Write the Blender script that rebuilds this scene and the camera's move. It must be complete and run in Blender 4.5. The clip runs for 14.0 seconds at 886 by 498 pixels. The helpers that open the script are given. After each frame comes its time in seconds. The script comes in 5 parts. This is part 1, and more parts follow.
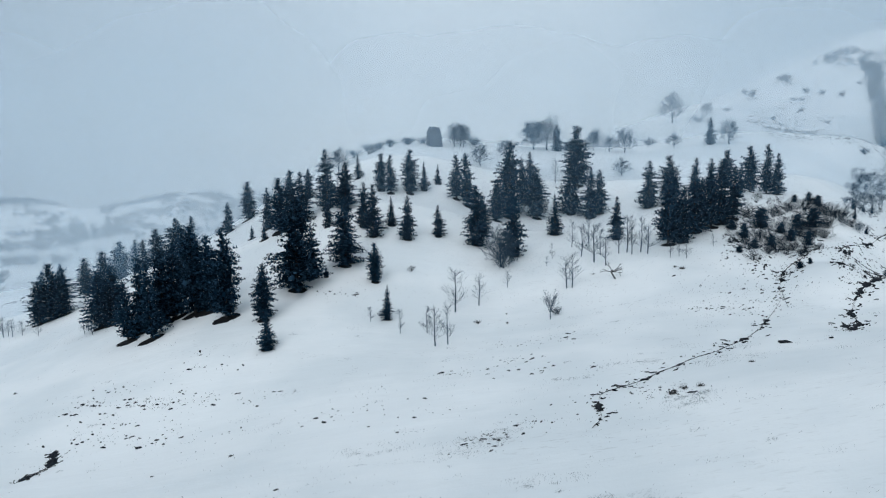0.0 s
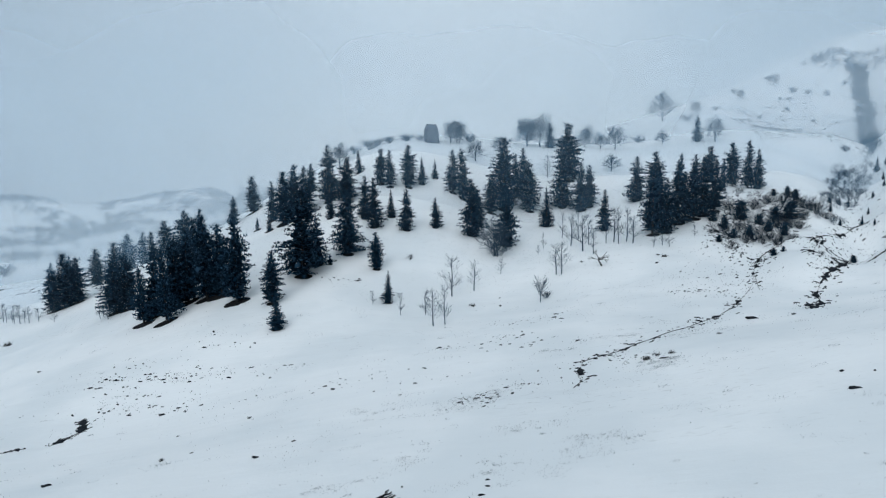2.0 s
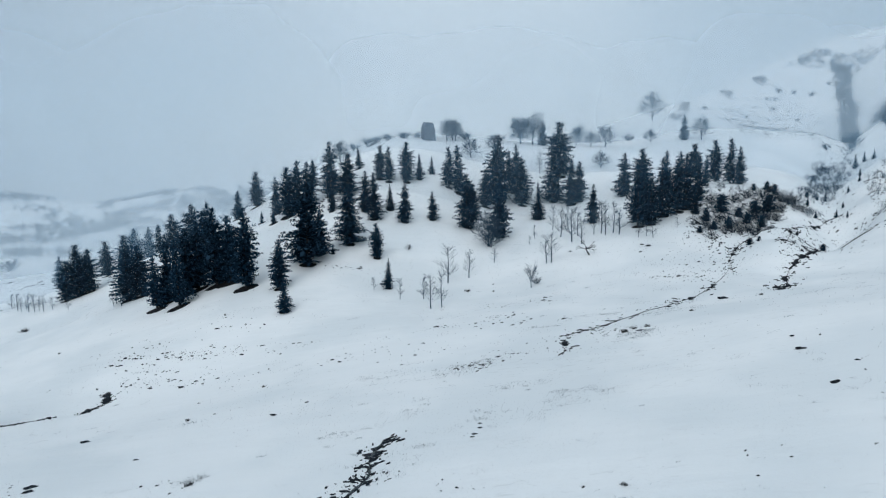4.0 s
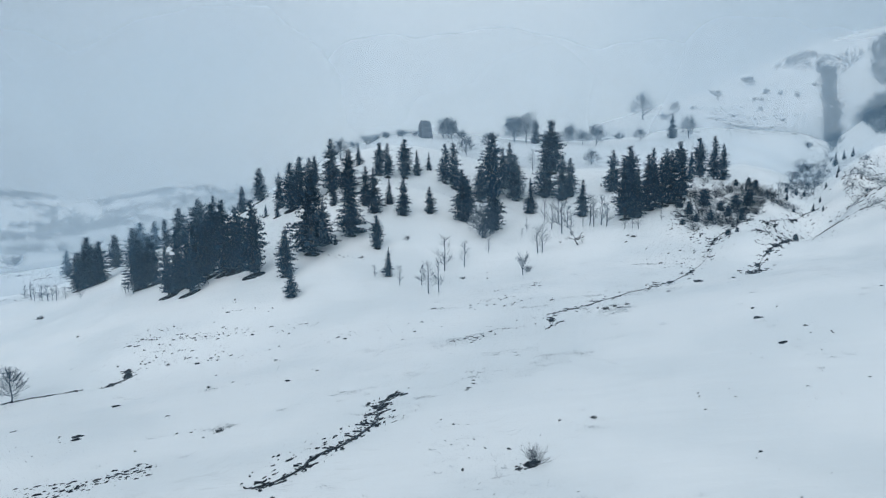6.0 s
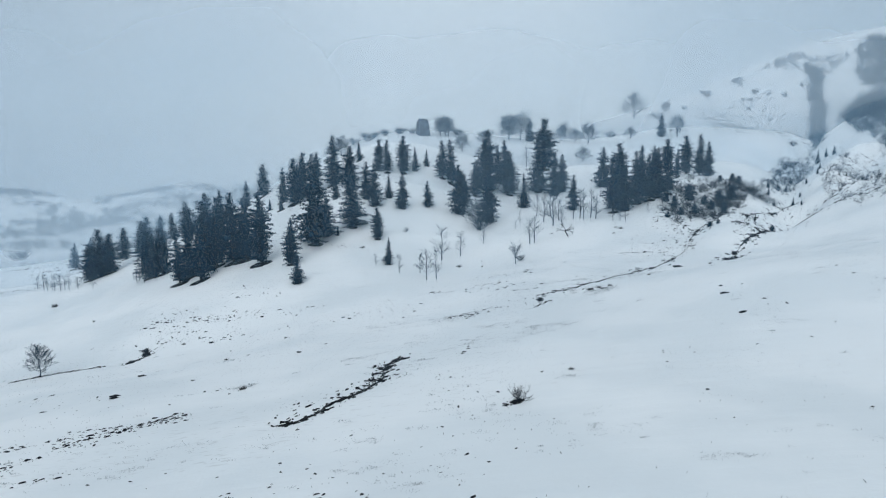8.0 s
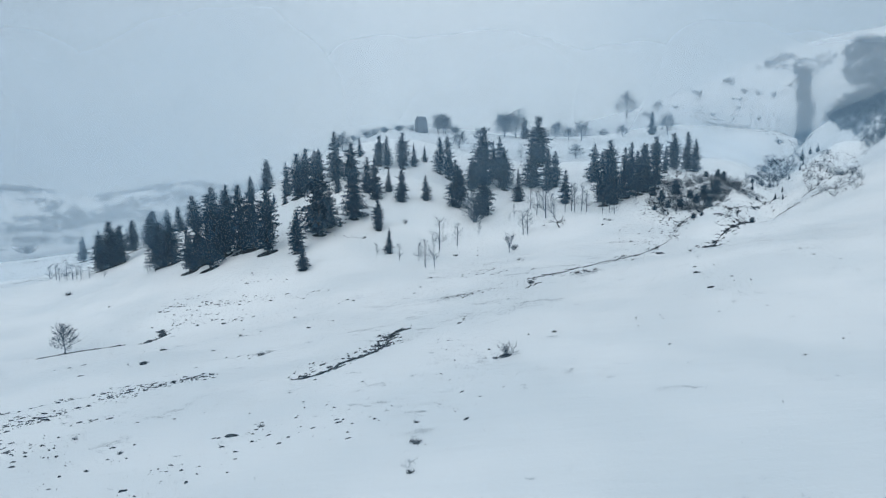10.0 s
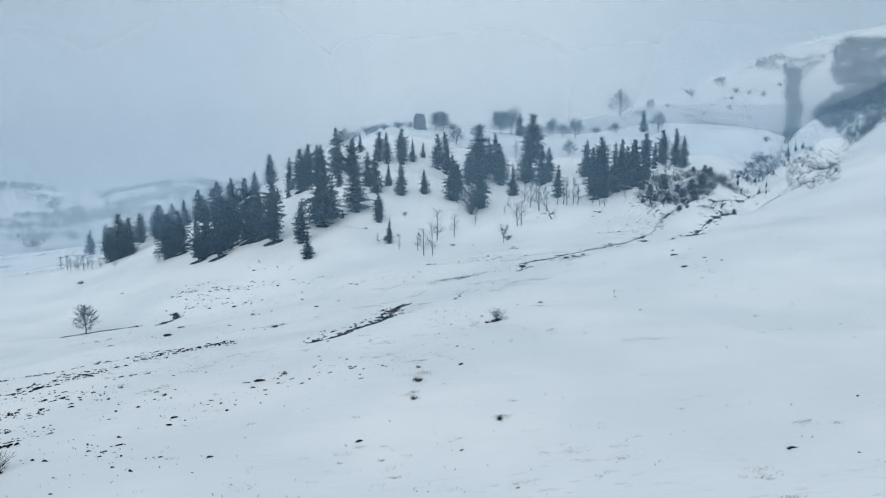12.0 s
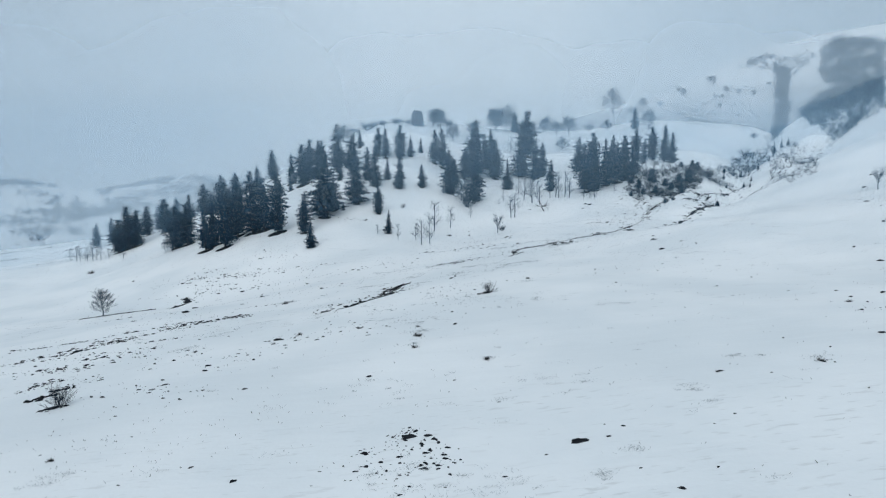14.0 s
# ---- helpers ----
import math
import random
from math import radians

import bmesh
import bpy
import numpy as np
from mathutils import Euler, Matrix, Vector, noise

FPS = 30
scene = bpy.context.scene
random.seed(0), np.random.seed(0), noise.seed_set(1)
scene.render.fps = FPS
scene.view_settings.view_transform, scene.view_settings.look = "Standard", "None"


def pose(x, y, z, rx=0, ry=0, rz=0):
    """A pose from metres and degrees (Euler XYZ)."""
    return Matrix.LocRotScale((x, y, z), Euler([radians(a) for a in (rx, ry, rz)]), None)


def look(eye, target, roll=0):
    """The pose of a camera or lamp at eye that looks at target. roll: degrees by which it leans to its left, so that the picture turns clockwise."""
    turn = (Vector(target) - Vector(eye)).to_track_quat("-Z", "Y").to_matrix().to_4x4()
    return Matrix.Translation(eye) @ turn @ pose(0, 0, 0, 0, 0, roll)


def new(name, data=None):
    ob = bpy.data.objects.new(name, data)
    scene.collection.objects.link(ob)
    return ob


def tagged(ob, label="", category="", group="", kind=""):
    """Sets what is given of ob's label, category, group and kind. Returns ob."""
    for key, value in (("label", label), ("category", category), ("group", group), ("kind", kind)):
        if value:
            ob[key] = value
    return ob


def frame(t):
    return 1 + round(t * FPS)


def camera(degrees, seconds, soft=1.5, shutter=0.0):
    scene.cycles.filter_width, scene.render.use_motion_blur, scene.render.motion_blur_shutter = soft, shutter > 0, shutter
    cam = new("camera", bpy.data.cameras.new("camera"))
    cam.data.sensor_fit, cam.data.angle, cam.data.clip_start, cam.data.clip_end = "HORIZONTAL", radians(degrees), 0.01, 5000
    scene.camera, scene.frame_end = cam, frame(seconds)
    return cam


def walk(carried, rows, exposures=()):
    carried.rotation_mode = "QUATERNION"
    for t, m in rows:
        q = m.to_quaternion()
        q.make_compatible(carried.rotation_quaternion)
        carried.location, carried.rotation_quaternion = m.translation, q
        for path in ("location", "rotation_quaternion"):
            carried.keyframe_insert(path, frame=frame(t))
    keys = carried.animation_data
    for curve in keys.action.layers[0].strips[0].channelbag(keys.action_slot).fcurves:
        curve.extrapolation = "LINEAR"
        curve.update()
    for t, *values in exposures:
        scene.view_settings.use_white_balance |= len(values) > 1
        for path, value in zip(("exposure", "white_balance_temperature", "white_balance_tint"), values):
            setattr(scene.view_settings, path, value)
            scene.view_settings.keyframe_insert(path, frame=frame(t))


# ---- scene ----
cam = camera(64.39, 14.0, soft=1.15)
walk(cam, [
    (0.0, look((0.711, -14.087, 5.377), (-2.320, 84.939, -8.207), -1.257)),
    (1.0, look((0.697, -18.073, 4.976), (-2.065, 80.949, -8.701), -1.191)),
    (2.0, look((0.665, -22.086, 4.555), (-1.790, 76.938, -9.165), -1.136)),
    (3.0, look((0.618, -26.121, 4.116), (-1.510, 72.910, -9.612), -1.087)),
    (4.0, look((0.559, -30.169, 3.663), (-1.239, 68.869, -10.054), -1.037)),
    (5.0, look((0.492, -34.225, 3.196), (-0.984, 64.822, -10.498), -0.984)),
    (6.0, look((0.421, -38.281, 2.719), (-0.752, 60.773, -10.954), -0.925)),
    (7.0, look((0.349, -42.331, 2.233), (-0.545, 56.727, -11.426), -0.859)),
    (8.0, look((0.279, -46.368, 1.741), (-0.363, 52.693, -11.918), -0.786)),
    (9.0, look((0.216, -50.385, 1.246), (-0.200, 48.675, -12.431), -0.709)),
    (10.0, look((0.162, -54.374, 0.749), (-0.050, 44.681, -12.966), -0.630)),
    (11.0, look((0.121, -58.330, 0.252), (0.098, 40.717, -13.520), -0.555)),
    (12.0, look((0.096, -62.245, -0.241), (0.258, 36.791, -14.088), -0.489)),
    (13.0, look((0.092, -66.113, -0.730), (0.449, 32.911, -14.665), -0.441)),
    (14.0, look((0.111, -69.926, -1.210), (0.690, 29.083, -15.242), -0.418)),
])

# ---- light: overcast winter sky, snow cloud all round ----
SUN_UP, SUN_ROUND = radians(38), radians(200)
world = bpy.data.worlds.new("overcast_sky")
scene.world = world
world.use_nodes = True
wn, wl = world.node_tree.nodes, world.node_tree.links
wn.clear()
w_out, w_bg = wn.new("ShaderNodeOutputWorld"), wn.new("ShaderNodeBackground")
w_sky, w_mix, w_ramp = wn.new("ShaderNodeTexSky"), wn.new("ShaderNodeMixRGB"), wn.new("ShaderNodeValToRGB")
w_co, w_sep, w_map = wn.new("ShaderNodeTexCoord"), wn.new("ShaderNodeSeparateXYZ"), wn.new("ShaderNodeMapRange")
w_noise, w_add = wn.new("ShaderNodeTexNoise"), wn.new("ShaderNodeMath")
w_sky.sky_type, w_sky.sun_disc, w_sky.sun_elevation, w_sky.sun_rotation = "NISHITA", False, SUN_UP, SUN_ROUND
w_scale = wn.new("ShaderNodeVectorMath")
w_scale.operation, w_scale.inputs[3].default_value = "SCALE", 0.1
w_noise.inputs["Scale"].default_value, w_noise.inputs["Detail"].default_value = 2.2, 3.0
w_map.inputs["From Min"].default_value, w_map.inputs["From Max"].default_value = -0.62, 0.62
# cloud brightness rises gently from west to north-east
w_add.operation, w_add.inputs[1].default_value = "MULTIPLY_ADD", 0.16
for at, shade in ((0.12, (0.355, 0.435, 0.51)), (0.5, (0.67, 0.76, 0.83)), (0.68, (0.66, 0.75, 0.82)), (0.97, (0.39, 0.485, 0.57))):
    stop = w_ramp.color_ramp.elements.new(min(at, 1.0))
    stop.color = (*shade, 1)
w_ramp.color_ramp.elements.remove(w_ramp.color_ramp.elements[0])
w_ramp.color_ramp.elements.remove(w_ramp.color_ramp.elements[-1])
w_mix.inputs[0].default_value = 0.93
wl.new(w_co.outputs["Generated"], w_sep.inputs[0])
wl.new(w_co.outputs["Generated"], w_noise.inputs["Vector"])
wl.new(w_sep.outputs["X"], w_map.inputs["Value"])
wl.new(w_noise.outputs[0], w_add.inputs[0])
wl.new(w_map.outputs[0], w_add.inputs[2])
wl.new(w_add.outputs[0], w_ramp.inputs[0])
wl.new(w_sky.outputs[0], w_scale.inputs[0])
wl.new(w_scale.outputs[0], w_mix.inputs[1])
wl.new(w_ramp.outputs[0], w_mix.inputs[2])
wl.new(w_mix.outputs[0], w_bg.inputs["Color"])
w_bg.inputs["Strength"].default_value = SKY_STRENGTH = 1.0
wl.new(w_bg.outputs[0], w_out.inputs["Surface"])

sun = new("sun", bpy.data.lights.new("sun", "SUN"))
sun.data.energy, sun.data.angle, sun.data.color = 0.96, radians(40), (0.93, 0.97, 1.0)
sun.matrix_world = look((0, 0, 200), (0 - 200 * math.sin(SUN_ROUND) / math.tan(SUN_UP), 0 - 200 * math.cos(SUN_ROUND) / math.tan(SUN_UP), 0))

# ---- materials ----


def material(name, rough=0.8):
    mat = bpy.data.materials.new(name)
    mat.use_nodes = True
    nt = mat.node_tree
    bsdf = nt.nodes["Principled BSDF"]
    bsdf.inputs["Roughness"].default_value = rough
    bsdf.inputs["Specular IOR Level"].default_value = 0.12
    return mat, nt, bsdf


def mottled(name, dark, light, scale, fine, rough=0.85, bump=0.3, per_object=0.0, depth=0.1):
    """A two-scale mottled surface with fine relief, in metres."""
    mat, nt, bsdf = material(name, rough)
    n, l = nt.nodes, nt.links
    co, big, small, mix, ramp = (n.new(k) for k in ("ShaderNodeTexCoord", "ShaderNodeTexNoise", "ShaderNodeTexNoise", "ShaderNodeMath", "ShaderNodeValToRGB"))
    big.inputs["Scale"].default_value, big.inputs["Detail"].default_value = scale, 4
    small.inputs["Scale"].default_value, small.inputs["Detail"].default_value = fine, 6
    l.new(co.outputs["Object"], big.inputs["Vector"])
    l.new(co.outputs["Object"], small.inputs["Vector"])
    mix.operation = "MULTIPLY_ADD"
    mix.inputs[1].default_value = 0.5
    l.new(big.outputs[0], mix.inputs[0])
    half = n.new("ShaderNodeMath")
    half.operation, half.inputs[1].default_value = "MULTIPLY", 0.5
    l.new(small.outputs[0], half.inputs[0])
    l.new(half.outputs[0], mix.inputs[2])
    ramp.color_ramp.elements[0].position, ramp.color_ramp.elements[0].color = 0.36, (*dark, 1)
    ramp.color_ramp.elements[1].position, ramp.color_ramp.elements[1].color = 0.64, (*light, 1)
    l.new(mix.outputs[0], ramp.inputs[0])
    colour = ramp.outputs[0]
    if per_object:
        info, value, hsv = n.new("ShaderNodeObjectInfo"), n.new("ShaderNodeMapRange"), n.new("ShaderNodeHueSaturation")
        value.inputs["To Min"].default_value, value.inputs["To Max"].default_value = 1 - per_object, 1 + per_object
        l.new(info.outputs["Random"], value.inputs["Value"])
        l.new(value.outputs[0], hsv.inputs["Value"])
        l.new(colour, hsv.inputs["Color"])
        colour = hsv.outputs[0]
    l.new(colour, bsdf.inputs["Base Color"])
    relief = n.new("ShaderNodeBump")
    relief.inputs["Strength"].default_value, relief.inputs["Distance"].default_value = bump, depth
    l.new(small.outputs[0], relief.inputs["Height"])
    l.new(relief.outputs[0], bsdf.inputs["Normal"])
    return mat


def snow_material():
    """Fresh snow: soft drifts, wind grain, and thin grass stalks that show through in patches."""
    mat, nt, bsdf = material("snow", 0.55)
    n, l = nt.nodes, nt.links
    co, stretch = n.new("ShaderNodeTexCoord"), n.new("ShaderNodeMapping")
    stretch.inputs["Rotation"].default_value, stretch.inputs["Scale"].default_value = (0, 0, radians(-24)), (0.35, 1.3, 1.0)
    l.new(co.outputs["Object"], stretch.inputs["Vector"])

    def grain(scale, detail, source):
        g = n.new("ShaderNodeTexNoise")
        g.inputs["Scale"].default_value, g.inputs["Detail"].default_value = scale, detail
        l.new(source, g.inputs["Vector"])
        return g.outputs[0]

    def banded(value, low, high):
        b = n.new("ShaderNodeMapRange")
        b.interpolation_type = "SMOOTHSTEP"
        b.inputs["From Min"].default_value, b.inputs["From Max"].default_value = low, high
        l.new(value, b.inputs["Value"])
        return b.outputs[0]

    def times(a, b):
        m = n.new("ShaderNodeMath")
        m.operation = "MULTIPLY"
        l.new(a, m.inputs[0])
        if isinstance(b, float):
            m.inputs[1].default_value = b
        else:
            l.new(b, m.inputs[1])
        return m.outputs[0]

    drift = grain(0.06, 5, co.outputs["Object"])
    patches = banded(grain(0.055, 3, stretch.outputs[0]), 0.50, 0.68)
    stalks = banded(grain(2.4, 4, stretch.outputs[0]), 0.58, 0.70)
    bare = times(times(patches, stalks), 0.22)
    tone = n.new("ShaderNodeMixRGB")
    tone.inputs[1].default_value, tone.inputs[2].default_value = (0.805, 0.838, 0.852, 1), (0.91, 0.925, 0.928, 1)
    l.new(banded(drift, 0.35, 0.65), tone.inputs[0])
    grass = n.new("ShaderNodeMixRGB")
    grass.inputs[2].default_value = (0.23, 0.22, 0.20, 1)
    l.new(bare, grass.inputs[0])
    l.new(tone.outputs[0], grass.inputs[1])
    l.new(grass.outputs[0], bsdf.inputs["Base Color"])
    b1, b2 = n.new("ShaderNodeBump"), n.new("ShaderNodeBump")
    b1.inputs["Strength"].default_value, b1.inputs["Distance"].default_value = 0.3, 0.5
    b2.inputs["Strength"].default_value, b2.inputs["Distance"].default_value = 0.35, 0.06
    l.new(grain(0.35, 5, stretch.outputs[0]), b1.inputs["Height"])
    l.new(grain(4.0, 4, co.outputs["Object"]), b2.inputs["Height"])
    l.new(b1.outputs[0], b2.inputs["Normal"])
    l.new(b2.outputs[0], bsdf.inputs["Normal"])
    bsdf.inputs["Specular IOR Level"].default_value = 0.15
    return mat


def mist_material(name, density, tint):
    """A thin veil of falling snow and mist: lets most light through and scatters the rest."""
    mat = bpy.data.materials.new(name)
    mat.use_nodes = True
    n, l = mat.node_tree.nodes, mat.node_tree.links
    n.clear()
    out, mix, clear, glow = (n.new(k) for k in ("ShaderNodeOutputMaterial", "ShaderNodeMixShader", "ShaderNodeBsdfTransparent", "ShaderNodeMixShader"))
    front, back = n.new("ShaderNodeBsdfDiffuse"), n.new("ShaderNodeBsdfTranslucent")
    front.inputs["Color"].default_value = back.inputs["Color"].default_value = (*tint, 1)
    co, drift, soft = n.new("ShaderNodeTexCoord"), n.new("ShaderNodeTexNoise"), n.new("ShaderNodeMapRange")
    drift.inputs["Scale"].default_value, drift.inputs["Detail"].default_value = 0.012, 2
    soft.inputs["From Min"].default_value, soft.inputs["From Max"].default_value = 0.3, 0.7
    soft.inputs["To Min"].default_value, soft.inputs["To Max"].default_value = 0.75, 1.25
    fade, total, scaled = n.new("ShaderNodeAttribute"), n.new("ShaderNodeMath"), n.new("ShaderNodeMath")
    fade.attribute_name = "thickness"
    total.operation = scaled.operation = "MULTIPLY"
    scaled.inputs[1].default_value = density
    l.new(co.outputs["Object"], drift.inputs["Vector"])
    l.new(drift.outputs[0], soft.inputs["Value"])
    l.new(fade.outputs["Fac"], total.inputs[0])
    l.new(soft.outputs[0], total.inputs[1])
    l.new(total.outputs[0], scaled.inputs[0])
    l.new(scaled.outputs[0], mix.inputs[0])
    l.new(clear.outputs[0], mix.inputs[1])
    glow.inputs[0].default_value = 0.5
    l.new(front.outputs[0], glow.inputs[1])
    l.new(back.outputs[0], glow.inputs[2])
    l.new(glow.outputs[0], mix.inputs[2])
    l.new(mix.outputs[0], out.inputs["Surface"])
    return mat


def matt(mat):
    mat.node_tree.nodes["Principled BSDF"].inputs["Specular IOR Level"].default_value = 0.02
    return mat


def frosted(mat, pale, share):
    """Gives a share of the separate sprays a paler, frosted tone."""
    n, l = mat.node_tree.nodes, mat.node_tree.links
    bsdf = n["Principled BSDF"]
    own = bsdf.inputs["Base Color"].links[0].from_socket
    geo, pick, mix = n.new("ShaderNodeNewGeometry"), n.new("ShaderNodeMapRange"), n.new("ShaderNodeMixRGB")
    pick.inputs["From Min"].default_value, pick.inputs["From Max"].default_value = 1 - share, 1.0
    mix.inputs[2].default_value = (*pale, 1)
    l.new(geo.outputs["Random Per Island"], pick.inputs["Value"])
    l.new(pick.outputs[0], mix.inputs[0])
    l.new(own, mix.inputs[1])
    l.new(mix.outputs[0], bsdf.inputs["Base Color"])
    return mat


SNOW = snow_material()
NEEDLES = frosted(matt(mottled("pine_needles", (0.002, 0.012, 0.024), (0.007, 0.026, 0.047), 0.6, 5, 1.0, 0.4, 0.35)), (0.045, 0.105, 0.17), 0.5)
BARK = mottled("bark", (0.020, 0.021, 0.023), (0.060, 0.060, 0.060), 1.2, 14, 0.9, 0.6, 0.2, 0.02)
TWIG = mottled("bare_twigs", (0.022, 0.048, 0.074), (0.062, 0.098, 0.136), 1.0, 12, 0.85, 0.3, 0.25, 0.01)
# far woods: distance haze mixed into the twig colour, paler and bluer than TWIG
HAZED_TWIG = mottled("hazed_twigs", (0.085, 0.142, 0.192), (0.145, 0.208, 0.268), 1.0, 12, 0.9, 0.3, 0.25, 0.01)
DARK_TWIG = mottled("dark_twigs", (0.005, 0.010, 0.017), (0.018, 0.029, 0.044), 1.0, 12, 0.9, 0.3, 0.25, 0.01)
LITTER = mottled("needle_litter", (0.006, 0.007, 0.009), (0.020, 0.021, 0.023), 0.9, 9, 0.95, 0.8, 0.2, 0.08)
EARTH = mottled("wet_earth", (0.004, 0.006, 0.009), (0.018, 0.022, 0.028), 0.8, 6, 0.8, 0.9, 0.2, 0.1)
ROCK = mottled("dark_rock", (0.005, 0.007, 0.010), (0.026, 0.030, 0.036), 0.9, 7, 0.8, 0.8, 0.3, 0.06)
MASONRY = mottled("old_masonry", (0.095, 0.114, 0.132), (0.195, 0.215, 0.240), 0.7, 3.2, 0.92, 0.9, 0.0, 0.1)
GRASS = mottled("dry_stalks", (0.018, 0.019, 0.021), (0.062, 0.062, 0.062), 1.5, 10, 0.9, 0.2, 0.3, 0.01)
PALE_GRASS = mottled("frosted_stalks", (0.10, 0.115, 0.125), (0.30, 0.325, 0.34), 1.5, 10, 0.9, 0.2, 0.3, 0.01)
WATER, _nt, _b = material("brook_water", 0.08)
_b.inputs["Base Color"].default_value = (0.008, 0.011, 0.014, 1)
_b.inputs["Specular IOR Level"].default_value = 0.5
_rip, _bmp = _nt.nodes.new("ShaderNodeTexNoise"), _nt.nodes.new("ShaderNodeBump")
_rip.inputs["Scale"].default_value, _bmp.inputs["Strength"].default_value = 6.0, 0.25
_nt.links.new(_rip.outputs[0], _bmp.inputs["Height"])
_nt.links.new(_bmp.outputs[0], _b.inputs["Normal"])

# ---- the lie of the land ----
MEADOW_SWELLS = [  # swells and hollows of the near snowfield: x, y, radius, rise
    (20, 60, 50, -5.88), (-40, -40, 50, 2.33), (-80, 80, 50, -7.69), (60, 0, 34, -6.03),
    (0, 100, 24, -3.93), (60, 80, 24, -1.83), (-40, 100, 24, 1.36), (100, 100, 24, 4.66),
    (-11, -20, 15, 0.55), (-20, 40, 34, -1.09), (80, 60, 24, -2.08), (-40, 60, 24, -3.04), (40, 40, 24, 1.45),
]
HILL_SWELLS = [  # knolls and dells of the wooded hill and gully: x, y, radius, rise
    (-20, 200, 50, 17.49), (140, 200, 50, -8.92), (140, 240, 24, -5.26), (120, 140, 24, -5.65),
    (-40, 140, 34, 1.04), (20, 160, 24, -3.50), (140, 280, 34, -2.88), (-120, 180, 50, -6.91),
    (120, 180, 24, -5.21), (80, 120, 24, -3.57), (160, 260, 50, -11.06), (60, 140, 24, 2.87),
    (-100, 120, 24, -2.70), (-20, 120, 24, 2.01), (100, 180, 24, -3.83), (20, 140, 24, -2.58),
    (60, 220, 24, -1.86), (80, 200, 24, 2.24), (-20, 160, 24, 3.73), (120, 240, 24, -1.57),
    (40, 120, 24, 1.25), (-100, 160, 24, 1.57),
]
WIDE_SWELLS = [  # broad land forms of the valley: x, y, radius, rise
    (80, 120, 75, -17.25), (-260, -20, 120, 12.42), (260, 420, 120, 10.10), (-120, 380, 120, -13.70),
    (-80, -120, 75, 6.07), (300, 300, 75, 5.32), (-180, 320, 75, -6.07), (-280, 240, 75, 7.35),
    (-160, 420, 75, -7.50), (-240, -20, 120, 12.59), (-60, -120, 75, 7.13), (280, 420, 120, 9.91),
]
FAR_HILLS = [  # x, y, radius, rise
    (-430, 640, 120, 25.0), (-250, 690, 100, 21.0), (-620, 600, 150, 30.0), (0, 500, 130, -32.0), (150, 680, 120, -45.0), (210, 365, 50, 2.0),
    (400, 380, 120, -22.0), (300, 780, 140, -45.0), (-100, 580, 120, -22.0),
]


def held(v, low, high, w=40.0):
    """v, levelling off softly beyond low and high."""
    return v - w * np.logaddexp(0, (v - high) / w) + w * np.logaddexp(0, (low - v) / w)


def land(x, y):
    """Height of the land without its small bumps."""
    x, y = np.asarray(x, float), np.asarray(y, float)
    z = -15.75 + 0.2043 * held(x, -330, 330) + 0.0617 * held(y, -260, 330)
    for mx, my, r, h in MEADOW_SWELLS + HILL_SWELLS + WIDE_SWELLS + FAR_HILLS:
        z = z + h * np.exp(-((x - mx) ** 2 + (y - my) ** 2) / r**2)
    return z - 0.22 * 60 * np.logaddexp(0, (y - 720) / 60)

GROVE_VALLEY = [  # pines on the foot of the hill: x, y, height
    (-129.7, 195.6, 9.2), (-124.3, 197, 10), (-94.7, 137.5, 9.9), (-92.6, 139.1, 12.8), (-90.4, 139.9, 10.9), (-93.3, 155.2, 9.5), (-84.9, 148.3, 10.2), (-100.7, 188, 11.4),
    (-95.7, 188, 10.1), (-83.8, 167.7, 8.6), (-74.6, 155.1, 10.3), (-67.4, 149.4, 11.6), (-61.2, 142.9, 11.6), (-70.1, 117.6, 11.2), (-67.1, 117.2, 11.2), (-57.3, 102.2, 10.7),
    (-56.3, 105.3, 13.4), (-51.4, 98.5, 13), (-52.3, 105.3, 13.1), (-50.4, 106.2, 13.7), (-46.2, 104.5, 15.3), (-43.2, 103.9, 13.2), (-38.5, 97.9, 15), (-54.1, 120.5, 13.3),
]
GROVE_WEST = [
    (-55.7, 168.7, 10), (-45.2, 149.2, 9.6), (-40.6, 142.6, 12.2), (-39.2, 147, 11.8), (-35.8, 143.3, 11.5), (-37.4, 158.5, 7.2), (-48.4, 146.6, 3.1), (-44.1, 141.5, 3.6),
    (-28.5, 106.1, 16.2), (-26.9, 110.8, 9.2), (-30.5, 146.5, 13.5), (-25.7, 142.7, 10.6), (-25, 158.7, 6.2), (-21.5, 115.4, 12.5), (-20.1, 132.2, 9.4), (-17.6, 127.6, 10.6),
    (-28.5, 135.6, 6.1), (-31.4, 94.6, 9.2), (-28.2, 84.8, 6.2), (-24.4, 111, 2), (-15.3, 109.7, 7.2), (-11.7, 95.1, 5.7), (-60, 165, 7.8),
]
